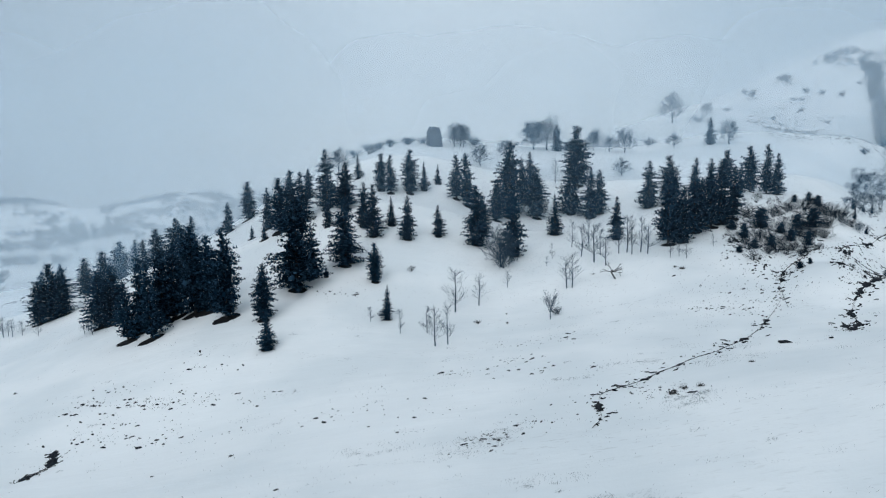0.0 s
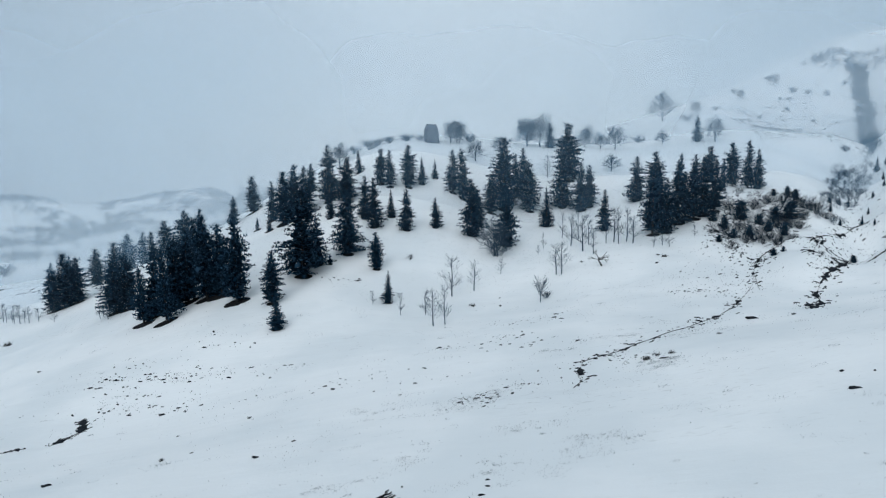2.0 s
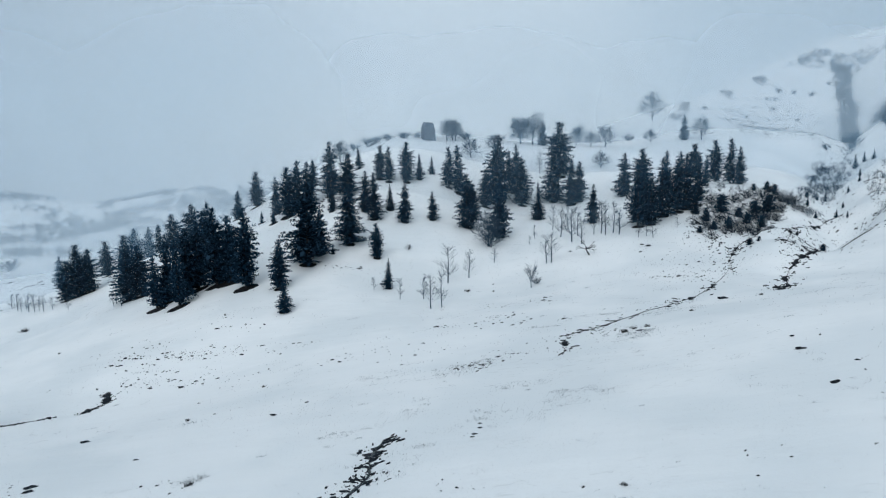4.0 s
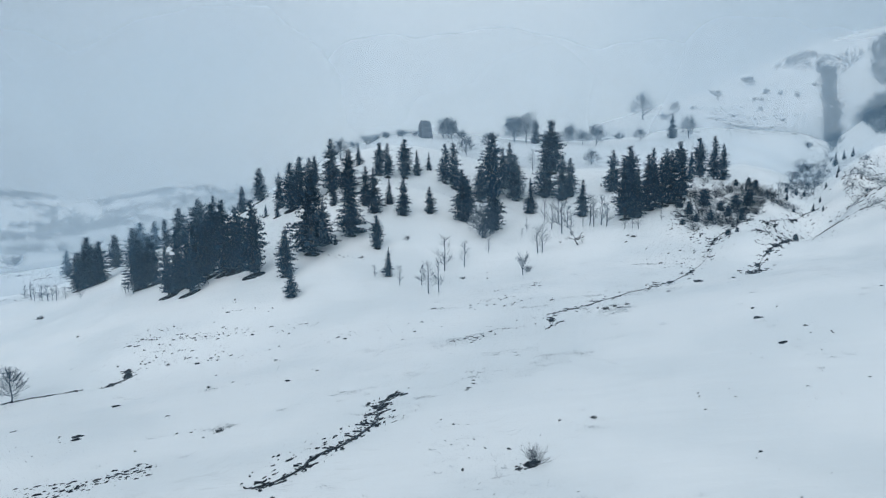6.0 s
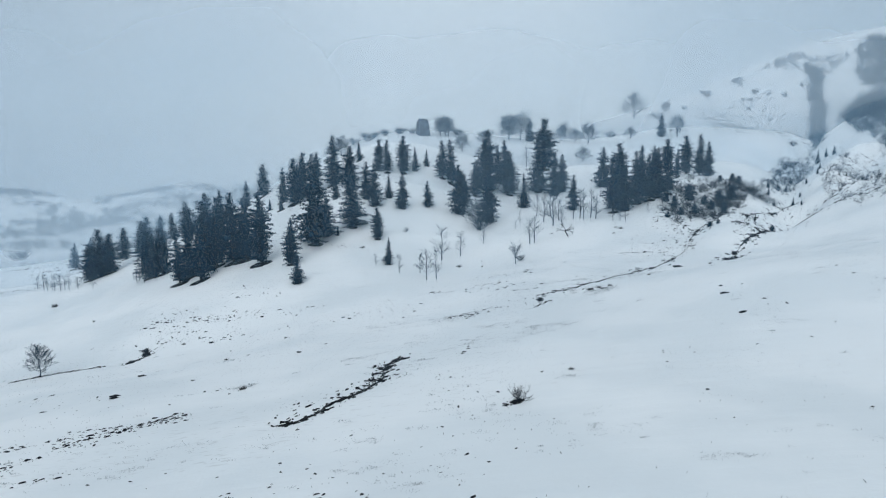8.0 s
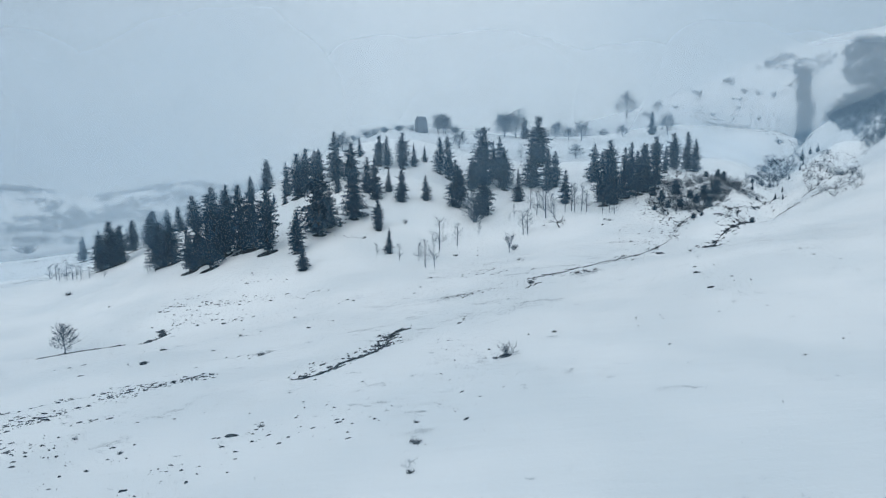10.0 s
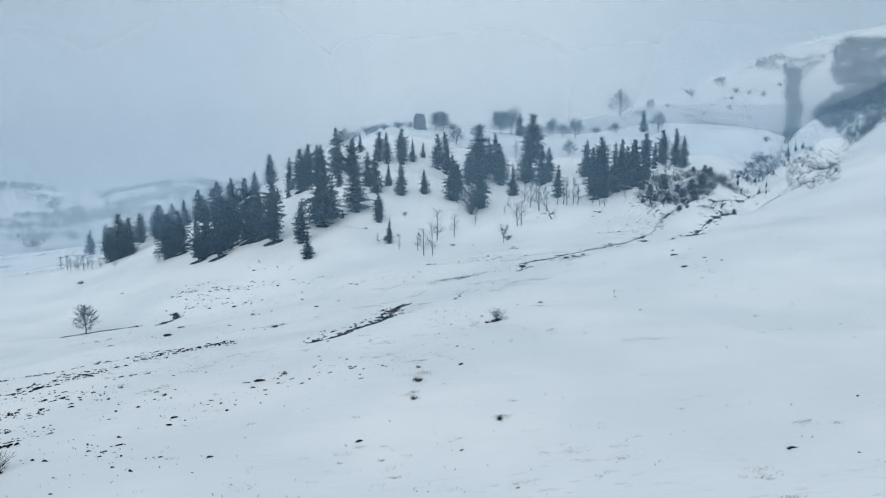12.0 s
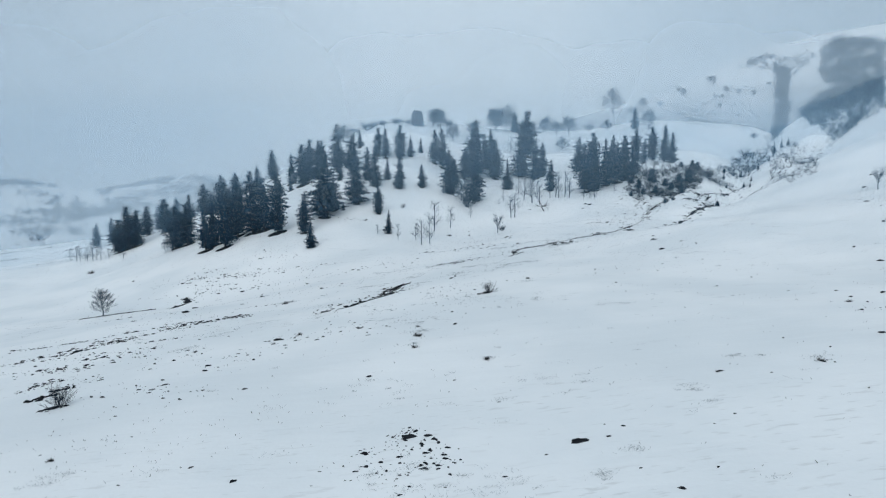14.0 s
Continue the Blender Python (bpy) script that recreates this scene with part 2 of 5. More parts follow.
GROVE_CREST = [
    (-18.4, 149.7, 8.6), (-16, 148.2, 9), (-11.6, 149, 10.2), (-8.5, 152.1, 6.7), (-5.4, 157.3, 4.9), (-14.4, 132.6, 6.2), (-10.7, 127.2, 9), (-4.6, 130.6, 6.6),
    (-0.9, 151.5, 10.6), (1.7, 150.1, 12.3), (3.2, 129.2, 12.3), (4.8, 137.1, 8.2), (8.3, 146.5, 9.6), (11.5, 150.9, 17.6), (17.2, 160.6, 12.9), (18, 152.8, 12.3),
    (10.4, 124.9, 12.6), (26.6, 156.7, 16), (30.6, 171.6, 15.6), (30.8, 153.2, 12), (33, 154.5, 10.6), (20.8, 141.2, 9.2), (32.2, 131.3, 9), (15.3, 160.5, 11.2),
    (29.6, 203.5, 8),
]
GROVE_GULLY = [
    (44.1, 152, 11), (39.7, 120.5, 13.5), (42.4, 120.5, 11), (46.8, 127.4, 13), (50.7, 129.2, 11.5), (53.1, 130.8, 12.5), (56.1, 132.4, 11), (49.5, 131.1, 10),
    (42.2, 125.5, 12.5), (48.7, 152, 11.1), (54.6, 152, 9.3), (62.5, 154, 9), (58.4, 152, 8.1), (62.8, 146, 7.5), (66.6, 150, 10.5), (70.4, 150.2, 11.6),
    (72.6, 149.6, 9.6), (75.5, 203, 8.2),
]
SLENDER_TREES = [
    (-3.7, 83.5, 5.5), (-5.2, 90, 4), (-1.9, 84.1, 5.8), (-0.9, 100.2, 6.9), (3.1, 102.8, 5.2), (-14.2, 93.8, 2.4), (-9.2, 89.5, 3.8), (18.2, 106.3, 5.5),
    (19.2, 105.9, 5.9), (22.7, 128.9, 5.3), (23.4, 121.4, 6), (25.8, 127.2, 6.4), (24.9, 117, 7.3), (26.5, 114, 5.4), (31.7, 119.5, 7.1), (32.1, 117.7, 6.6),
    (34, 118.2, 6.4), (34.8, 116.3, 5.2), (8.3, 109.6, 3), (17.8, 122.3, 3.1), (16.3, 118.3, 2.1), (37.7, 112.2, 3.6), (39.6, 113.2, 3.1), (40.5, 111.9, 3.3),
    (46.8, 116.4, 2.3), (25, 172.9, 6.1), (26.8, 120.8, 5.1), (30.1, 119.7, 5.9),
]
ROUND_TREES = [
    (7.7, 119.2, 7.8), (13.9, 93.3, 4.7), (22.5, 203.6, 8.6), (45.3, 226.5, 6.8), (50.7, 206.9, 7.5), (65.9, 207.1, 4.5), (80.5, 201, 7.6), (0.1, 190, 6.8),
    (5.4, 175.8, 5.9), (43.2, 176.9, 4.9), (-31.8, 170.8, 6.4), (-25, 183, 3.9), (-20.5, 193.3, 2.3), (-15.2, 188.9, 2.3), (3.9, 194.2, 2.8), (46.2, 207.8, 5.3),
    (22, 200, 8.6), (26.3, 203, 10.5), (42, 212, 6.2), (83, 268, 12.5), (101.5, 284, 5.5), (12.7, 187, 4.8), (-19.5, 187, 2.6), (-14.6, 188, 3),
    (4.2, 194, 3.2), (-1.6, 188.5, 6.6), (1, 189.5, 6.2), (-10.5, 189, 2.6), (-30, 186, 3.4), (-23, 188, 3), (33, 206, 3.5), (62, 222, 3.2),
    (90, 258, 4), (130, 309, 4.5), (150, 320, 5),
]
VALLEY_TREES = [
    (-113, 144, 3.4), (-108.7, 139.6, 3.9), (-106.9, 138.1, 3.7), (-103.5, 135.7, 4.1), (-101, 134, 4.1), (-98.1, 132.7, 3.6), (-95.4, 132.1, 2.9), (-89.5, 128.2, 3.1),
    (-73.1, 116.8, 3.6), (-70.1, 114, 3.8), (-60.7, 54.7, 5.7), (-73.1, 118.3, 3.3), (-105.1, 137.5, 3.3), (-99.9, 134.1, 3.7),
]
SLOPE_BUSHES = [
    (149.2, 300.3, 4.9), (153.1, 294.1, 3.7), (157.3, 286.1, 4.4), (141.6, 294.7, 2.7), (144.1, 292.7, 3.2), (151.9, 331.2, 5.3), (168.5, 293.7, 3.2), (133.8, 327.6, 3.8),
    (121, 202, 3.9), (121, 266, 3.2), (138, 280, 3), (112, 290, 3.4), (140, 262, 2.6),
]
YOUNG_PINES = [
    (90.8, 146.9, 2.3), (94.6, 150.1, 2.3), (84.8, 139.2, 2.6), (87.1, 130.5, 2.4), (81.4, 128.5, 1.9), (120.3, 183.4, 4.5), (122.9, 183.4, 3.3), (122.5, 177.9, 3),
    (98, 146, 1.9), (92, 137, 1.6), (104, 152, 2.2), (112, 166, 2.4), (86, 124, 1.5),
]
BANK_BUSHES = [
    (75.5, 132.9, 4.2), (77.1, 130.6, 4.4), (78.8, 129.7, 3), (55.3, 112.6, 3), (51.1, 108.9, 2.6), (58.5, 112.5, 2.7), (59.1, 107.8, 2.3), (69.9, 122, 2.8),
    (51.2, 119, 1.9), (52.5, 114.8, 2.5), (61.4, 96.8, 1.1), (57.9, 114.7, 2.5), (61.3, 116.8, 2.5), (66.1, 116.6, 2.1), (62.4, 114.5, 2.5), (59.2, 132.7, 3.1),
    (65.2, 133.8, 3.5), (68.9, 135.9, 3.1), (72.9, 137, 3.6), (74.1, 133, 3.5), (65.8, 124.2, 3.3), (73, 127.1, 2.9), (57.4, 121.8, 3), (60.7, 119.9, 2.9),
    (53.4, 118.8, 2.5), (68.9, 123.2, 3), (77.5, 133.7, 3.1), (76, 140.1, 2.6), (109.5, 182.8, 4.6), (114.4, 187.1, 4.3), (102.9, 174.5, 3.5),
]
SCRUB_GULLY = [
    (78, 139), (87, 148), (110, 181), (124, 192), (116, 177), (90, 141), (79, 127), (74, 128),
]
GULLY_CUT = [
    (76.4, 121.7), (78.5, 123.2), (80.7, 124.9), (83.7, 127.5), (85.7, 128.1), (86.8, 128.3),
]
SPUR_CREST = [
    (72, 117), (67.9, 110.2), (64.4, 104.4), (60.7, 98.5), (57.6, 93.3),
]
BANK_LIP = [
    (51.9, 125.1), (52.5, 123.8), (52.9, 121.9), (52.7, 119.7),
]
BROOK_BEND = [
    (73.9, 118.7), (71.1, 117.4), (67.8, 115.7), (63, 110.7), (59.4, 107.3), (56.1, 105), (53.4, 102), (51.2, 98),
    (49.1, 93.7), (47.2, 88), (45.9, 83.7),
]
JUNIPERS = [
    (60, 127.7, 4.7), (54.9, 122.8, 3.4), (68, 129.1, 3.4), (70.6, 128.2, 4.4), (65.3, 119, 3.2), (63.1, 121.1, 2.8), (58.4, 118.8, 2.8), (72.6, 140.9, 2),
    (76.7, 143.1, 2.5), (76.9, 139.4, 2.9), (54.1, 126.9, 2.4), (54.5, 116.8, 2.2), (62.9, 125, 2.6), (65, 93.3, 1.5), (86, 142.2, 1.5), (50.3, 113, 1.6),
    (55, 99.9, 1.5), (57.3, 101.4, 1.1),
]
BROOK_MEADOW = [
    (-4.5, 24.9), (-5.4, 24.2), (-6.1, 22.4), (-6.2, 19.7), (-5.8, 17.3), (-6.3, 15.4), (-7.6, 12.1), (-9.3, 10.2),
    (-10.2, 6.9), (-11.5, 5.4), (-12.8, 4.7),
]
BROOK_GULLY = [
    (11.7, 45.6), (13, 47.7), (13.4, 51.8), (14.2, 54.8), (16.6, 56.2), (18.3, 57.2), (21.4, 59.8), (25.9, 63.6),
    (29.8, 65.9), (33.8, 69.6), (38.2, 74.4), (39.9, 77.3), (46.9, 88.2), (48.8, 93.3), (53.3, 102.3),
]
BROOK_EAST = [
    (47.9, 73.6), (46.5, 68.7), (49.1, 71.7), (51.5, 78.2), (54.6, 83), (58.6, 87.7), (61.1, 89.5), (64, 92),
]
BROOK_UPPER = [
    (63, 93.1), (66.1, 96.1), (68.2, 97.5), (70.2, 98.1), (73, 98.7), (76.1, 98.9),
]
BANK_BEND = [
    (-50.3, 59.5), (-49.4, 60.6), (-48.8, 61.6), (-48.4, 63), (-48.9, 65), (-50.2, 66.9),
]
BANK_VALLEY = [
    (-62.9, 50.5), (-60.9, 53.8), (-58.6, 55.6), (-55.1, 56.9), (-52.5, 58.1),
]
BANK_NEAR = [
    (-29, -22.4), (-28.4, -22), (-28, -21.4), (-28.1, -20.1), (-27.3, -19.7),
]
RIDGE_CUT = [
    (102.2, 249.4), (111, 251.1), (120.1, 253.5), (130.2, 257.9),
]
FLECK_BANDS = [  # x, y to x, y, width, count
    (-56.1, 80.7, -39, 73.8, 1.2, 60), (-43, 75.4, -24.2, 68.8, 1.5, 50), (-53, 83.8, -31.6, 72, 3, 70), (-50.6, 69.6, -34.2, 63.1, 3, 45), (-53.7, 75.8, -25.5, 59.5, 4, 60), (-40.6, -5.2, -31.6, 1.9, 1.3, 150), (-37.6, -4.8, -26, -8.5, 2.2, 90), (-30.8, 5.7, -21.9, 10.8, 1, 110),
    (-36.1, -12.3, -28.9, -11.7, 1.2, 80), (-28.1, -9.3, -13.7, -17.5, 3, 60), (-30.8, -16.4, -15.2, -27.4, 4, 60), (-2.1, -36.3, 0.3, -39.5, 1.6, 40), (-5.3, -39.3, 0.5, -41.1, 2, 34), (-3.4, -38.7, 0.3, -39.5, 1.5, 26), (-32, -18.7, -30.2, -15.2, 0.9, 70), (-46.7, 4.6, -38.5, 5, 0.8, 70),
    (-36, 1.3, -27.1, 5.5, 0.8, 80), (-12.9, 6.7, -5.1, 17.7, 2.5, 110), (16.9, 54.9, 22.3, 49.1, 3, 60),
]
FLECK_BANDS_EAST = [
    (33.1, 86.6, 39.3, 85.9, 1, 30), (13.5, 54.7, 37.2, 71.2, 2, 80), (37.1, 81.9, 50.4, 96.6, 5, 120), (36.4, 94.4, 56, 105.2, 8, 90), (-3.8, 68.3, 10.4, 73.3, 3, 45), (-14.9, 68.3, 4.3, 45.1, 6, 50), (-0.2, 42.2, 13, 54.5, 3, 40), (-0.7, 45.7, 4.3, 45.1, 2.5, 50),
    (-1.5, 13.9, 4.6, 2.2, 3, 40), (76.9, 103.1, 83.7, 91.4, 4, 60), (60.5, 106, 74.1, 117.8, 4, 110), (84.2, 72.6, 96.2, 83.3, 2, 16), (52.4, 90.6, 71.8, 90.9, 3, 40), (-25, 105, -17, 103.4, 2, 30), (5.1, 82.1, 15.8, 79.9, 4, 30), (-5.6, -11.6, 5.3, -3.4, 5, 40),
    (-15.1, -12.1, -5.5, -11.1, 5, 60),
]
STONES = [
    (6.4, -39.5, 0.63), (7.8, -39.4, 0.19), (8.7, -38.5, 0.2), (4.8, -40.4, 0.12), (-12.3, -26.9, 0.31), (-17.1, -20, 0.36), (-13.8, -10.8, 0.66), (-35.5, -2.7, 0.76),
    (-32.2, 0.1, 0.45), (-4.4, -26.4, 0.35), (18.2, 0.8, 0.28), (15.5, -32.7, 0.24), (13.8, -38.7, 0.15), (7.9, -38, 0.1), (-0.5, -37.2, 0.31), (-1.4, -37.1, 0.58),
    (-1.8, -39.2, 0.25), (-3.5, -38.4, 0.35), (-11.7, -38.4, 0.2), (21.8, -26.9, 0.2), (22.8, -30.4, 0.16), (11.2, -43.4, 0.17), (-17.6, -26.6, 0.21), (-15.2, -26.1, 0.21),
    (-37.6, 63, 0.75), (-28.1, 28.6, 0.42), (-18.2, 38.1, 0.65), (-38.6, 39.6, 0.79), (-40.8, 66.4, 0.39), (32.8, 36.2, 0.46),
]
STONES_FAR = [
    (34.7, 34.8, 0.3), (31.5, 32, 0.76), (29.9, 23.1, 0.73), (37.3, 65.4, 1.19), (2.3, 24.5, 0.3), (1.8, 22.1, 0.37), (-46, 75.2, 0.51), (-52.8, 78.6, 0.7),
    (-53.9, 76.3, 0.69), (-10.6, 1.5, 0.26), (-6.3, -1.7, 0.21), (2.3, 23.4, 0.33), (1.6, 21.5, 0.32), (-0.2, -2.2, 0.2), (7, 67.8, 0.45),
]
TUFTS = [
    (3.2, -25.2, 0.64), (-1.6, -16, 1.03), (-1.7, -20.5, 0.63), (-12.2, -9.5, 0.58), (21.1, -32.6, 0.53), (-20.8, -11.4, 0.56), (-26.3, -6.6, 0.51), (32.6, -15.5, 0.61),
    (3.3, -33.5, 0.23), (10.2, 8.9, 0.63), (-1.7, -12.6, 0.46), (-19.6, -36.1, 0.49), (15.3, -32.8, 0.29), (-19.8, 19.6, 1.04), (7.9, 9.3, 0.34), (-94.2, 118.9, 2.42),
    (-23.4, 53.3, 0.67), (-71.1, 91.7, 0.79), (-28.7, 42.2, 0.81), (2.6, 94.6, 1.43), (7.2, 93.3, 0.7), (7.4, 98.2, 0.55), (38.1, 106.3, 1.36), (37.2, 107.5, 0.98),
    (23.8, 111, 0.81), (-24.9, 112.4, 0.83), (20.2, 50.6, 1.28), (21.6, 51.8, 1.09), (23.2, 51.8, 0.98), (30.5, 58, 0.71),
]
SHRUBS = [
    (5.3, 2.2, 1.49), (-25.2, -25, 1.87), (-9.2, 114.7, 1.47), (15.1, 95.3, 1.97), (8, 119.2, 5.41),
]
STONES_MEADOW = [
    (8.3, -42.7, 0.14), (9.3, -44.7, 0.26), (17.8, -33.8, 0.12), (20.8, -37.4, 0.14), (34.2, -13, 0.37), (37.2, -12.4, 0.47), (27.1, -28.4, 0.41), (49, 11.8, 0.47),
    (47, 3.6, 0.6), (31.6, -0.3, 0.23), (31, -9, 0.2), (12.6, -39.4, 0.1), (34.5, -10.3, 0.25), (-9.2, -40.2, 0.3), (-14.4, -40, 0.13), (-17.4, -18.5, 0.38),
    (-19.5, -29.2, 0.2), (-16.6, -33.5, 0.12), (-20.7, -35.1, 0.12), (-34.6, -10.9, 0.39), (1, -28.8, 0.17), (2.8, -42, 0.19), (-5.5, -41.1, 0.12), (-3.8, -41, 0.1),
    (-2.7, -40.6, 0.12),
]
STONES_MEADOW_B = [
    (-1.8, -41.3, 0.1), (-1.6, -42.7, 0.19), (-1.2, -42.1, 0.14), (-0.3, -39.7, 0.13), (0, -40.8, 0.17), (0.7, -40.3, 0.13), (0.3, -42.5, 0.12), (87.6, 72.5, 0.69),
    (80.4, 62.4, 0.85), (63.7, 34.1, 0.67), (58.4, 21.4, 0.67), (46.3, 36.1, 0.33), (45.6, 31.3, 0.32), (26.5, -4.4, 0.21), (20.9, 11, 0.19), (18.5, 11.7, 0.19),
    (26.5, 11.9, 0.19), (17.6, -5.3, 0.14), (35.7, 16.7, 0.21), (31.5, 12.7, 0.19), (-10.3, -4.9, 0.21), (-8.3, -6.5, 0.17), (-33.6, 21.9, 0.69), (-31.3, 3.3, 0.42),
    (-23.2, -3.5, 0.26), (-20.2, -3.9, 0.22), (-14.1, -5.4, 0.17), (-18.1, -3.4, 0.15), (2.5, -8.3, 0.19), (4.2, -6.8, 0.17),
]
STONES_MEADOW_C = [
    (-1.5, -5, 0.14), (18.7, 12.5, 0.21), (17.9, 8.7, 0.2), (33.9, 27.2, 0.38), (-34.1, 23, 0.78), (-25.8, 16.5, 0.23), (7.1, -2.3, 0.12), (35, 24.3, 0.21),
    (21.2, 13, 0.17), (-15.5, 41.5, 0.38), (-14.7, 58.1, 0.54), (42.4, 65.2, 0.64), (-47.3, 67.1, 0.45), (-26.1, 43.2, 0.33), (-31.2, 52.2, 0.38),
]
CLOD_LINES = [  # x, y to x, y, width, count
    (-53.8, 78.4, -39.4, 73.7, 0.4, 36), (-44.6, 76.2, -25.9, 72, 1.28, 33), (-63, 84.7, -49.6, 74.2, 2.4, 24), (-54.9, 76.4, -35, 68.5, 0.8, 24), (-48.5, 68.9, -33.1, 62.3, 0.96, 27), (-41, 86.4, -30.6, 80.3, 4, 36), (-2.9, 69.4, 1.6, 69.3, 0.96, 15), (-18.4, 59.8, -10.3, 60.9, 1.92, 21),
    (13.5, 63.1, 18.5, 67.4, 1.12, 12), (-25.9, 72, -18.9, 69.2, 0.48, 12), (-60.9, 70.9, -45, 64.8, 0.96, 15), (3, 66.8, 11.1, 66.5, 2.4, 18), (5.4, 47.6, 10.3, 50.2, 3.2, 14), (-31.5, 9.2, -27.2, 10.4, 0.48, 27), (-26.3, 9.5, -22.1, 12.2, 0.8, 36), (-40.8, 22.1, -35.3, 23.4, 3.2, 12),
]
CLOD_LINES_B = [  # x, y to x, y, width, count
    (-35.3, 6.5, -33.4, 7.8, 0.96, 18), (-30.7, 7, -22.2, 12.4, 1.12, 48), (-29.4, -2.8, -25.6, -0.7, 0.96, 27), (-49.6, 28.4, -45.7, 31.6, 2.4, 9), (-23.5, 19, -19.2, 21.3, 2.4, 15), (-41.7, -5.1, -35.6, -3.1, 0.56, 42), (-35.6, -3.1, -32.2, 0.4, 0.56, 24), (-38.4, 4.5, -30.5, 8, 0.8, 30),
    (-31.1, 7.2, -22.2, 13.2, 0.8, 36), (-39.4, -8.7, -32, -11.4, 0.64, 24), (-32.2, -7.8, -28.8, -6.1, 1.6, 13), (-29.5, -19, -27.2, -18.6, 0.64, 24), (-27.7, -15.7, -25.2, -18.1, 0.64, 8), (-21.6, -22.6, -18.6, -23.1, 1.28, 12), (-17, -15.4, -14.9, -15.5, 0.8, 8), (-23.7, -16.2, -22.1, -16.6, 0.48, 6),
]
CLOD_LINES_C = [  # x, y to x, y, width, count
    (-18.7, -19.3, -13, -20.3, 1.6, 8), (-2.1, -37.2, -1.2, -36, 0.56, 30), (-3.9, -38, -2.8, -38.1, 0.48, 9), (-2.9, -37.3, -1.6, -38, 0.64, 8), (-3, -39.8, -1.8, -41.3, 1.12, 8), (-0.7, -39.8, 0.6, -41.7, 1.28, 9), (-0.1, -40.6, 1.4, -40.5, 1.12, 8), (-1.8, -32.1, -0.5, -33.3, 0.96, 6),
    (-6.3, -13.8, -3.6, -13, 1.6, 6), (-11.9, -2.7, -7, -7.5, 3.2, 7), (21.3, -32.6, 21.4, -33.2, 0.32, 6), (43.6, 26, 46.8, 24, 1.12, 9), (32.8, 34, 32.8, 19.6, 2.4, 9), (34.5, -9.4, 29.3, -22.9, 2.4, 8), (81.4, 64.2, 57.2, 19.4, 3.2, 18), (33, -17.9, 31.2, -22.3, 0.96, 6),
]
CLOD_LINES_D = [  # x, y to x, y, width, count
    (43.1, 31.5, 49, 26.9, 2.4, 10), (-34.1, -0.4, -31.1, 2.7, 0.64, 14), (-37.8, -2.5, -31.9, 0.3, 0.8, 30), (-32.3, -8.8, -28.2, -6.9, 0.64, 21), (-27.9, -18.1, -25.7, -17.6, 0.8, 14), (-21.6, -23, -18.6, -24, 1.28, 8), (-29.9, 5.5, -25.7, 9.8, 0.8, 24), (-25.5, 9.1, -22.1, 12.4, 0.8, 13),
]
GRASS_DRIFTS = [  # x, y to x, y, width, count
    (-1.5, 43.1, 5.4, 47.6, 3, 34), (8.5, 27.3, 13, 30.5, 3, 20), (4.4, 33.6, 8.4, 35.5, 2, 10), (19.2, 47.9, 23.4, 50.1, 1.2, 22), (-10.6, 45, -5.1, 46.8, 3, 14), (-28.5, 39.8, -27.3, 40.7, 0.8, 6), (-7.4, 30.6, -2.1, 31.8, 3, 12), (25, 59.9, 33.5, 61.1, 2, 14),
    (1.9, 25, 11.5, 29.2, 3, 26), (-21.1, 20.5, -19.6, 20.5, 0.5, 8), (-11.2, 27, -7.4, 27.2, 2, 10), (9.3, 6.5, 10.1, 6.9, 0.5, 5), (-5.1, 15.6, -1.7, 21.5, 2, 16), (-0.5, 7.1, 2.9, 0.5, 3, 14), (19.1, 46.3, 22.1, 47.3, 1, 12), (26.5, 26.7, 29, 17.7, 5, 10),
]
GRASS_DRIFTS_B = [  # x, y to x, y, width, count
    (1.5, -4.5, 4.3, 0.2, 2, 12), (-20.7, 20.8, -19.3, 20.7, 0.4, 6), (8.9, -4.3, 9.7, -3.9, 0.5, 4), (-6.5, -5.7, 0.4, -10.3, 3, 16), (9.6, 59.8, 29, 68.4, 3, 24), (-2.1, -14.7, -0.5, -13.9, 0.5, 16), (-2.5, -10.9, -1.5, -10.1, 0.4, 5), (-2.3, -19.6, -1.5, -18.8, 0.4, 8),
    (3.1, -25.1, 3.6, -24.6, 0.3, 6), (3.2, -33, 3.5, -33.3, 0.3, 5), (17.2, -29.8, 17.8, -29.8, 0.4, 5), (18.6, -30.4, 19.1, -30.4, 0.3, 4), (12.6, -34.6, 13.7, -34.7, 0.8, 8), (13.1, -37, 13.7, -37.2, 0.4, 5), (13.9, -10.5, 16.7, -10.9, 0.5, 10), (6.5, -42.9, 7.2, -43.1, 0.5, 6),
]
GRASS_DRIFTS_C = [  # x, y to x, y, width, count
    (8.4, -41.1, 9, -40.6, 0.4, 5), (21.2, -31.6, 21.5, -32.7, 0.4, 6), (-17.9, -38.6, -19.7, -39.2, 0.7, 10), (-3.3, -41.3, 1.1, -41.7, 2, 20), (1.1, -41.7, 4.3, -42.4, 1.5, 14), (-23.6, -10.1, -22, -7.3, 1, 12), (-26.4, -6.6, -26.8, -4.3, 0.4, 6), (-9.6, -31.4, -2.7, -27.4, 4, 20),
    (4, -31.2, 8.1, -26.7, 4, 14), (-12.5, 0.5, -0.9, -3.4, 3, 20), (-24.4, -2, -17.5, 2.1, 3, 24), (4.4, -6.2, 12.2, -3.7, 3, 16),
]
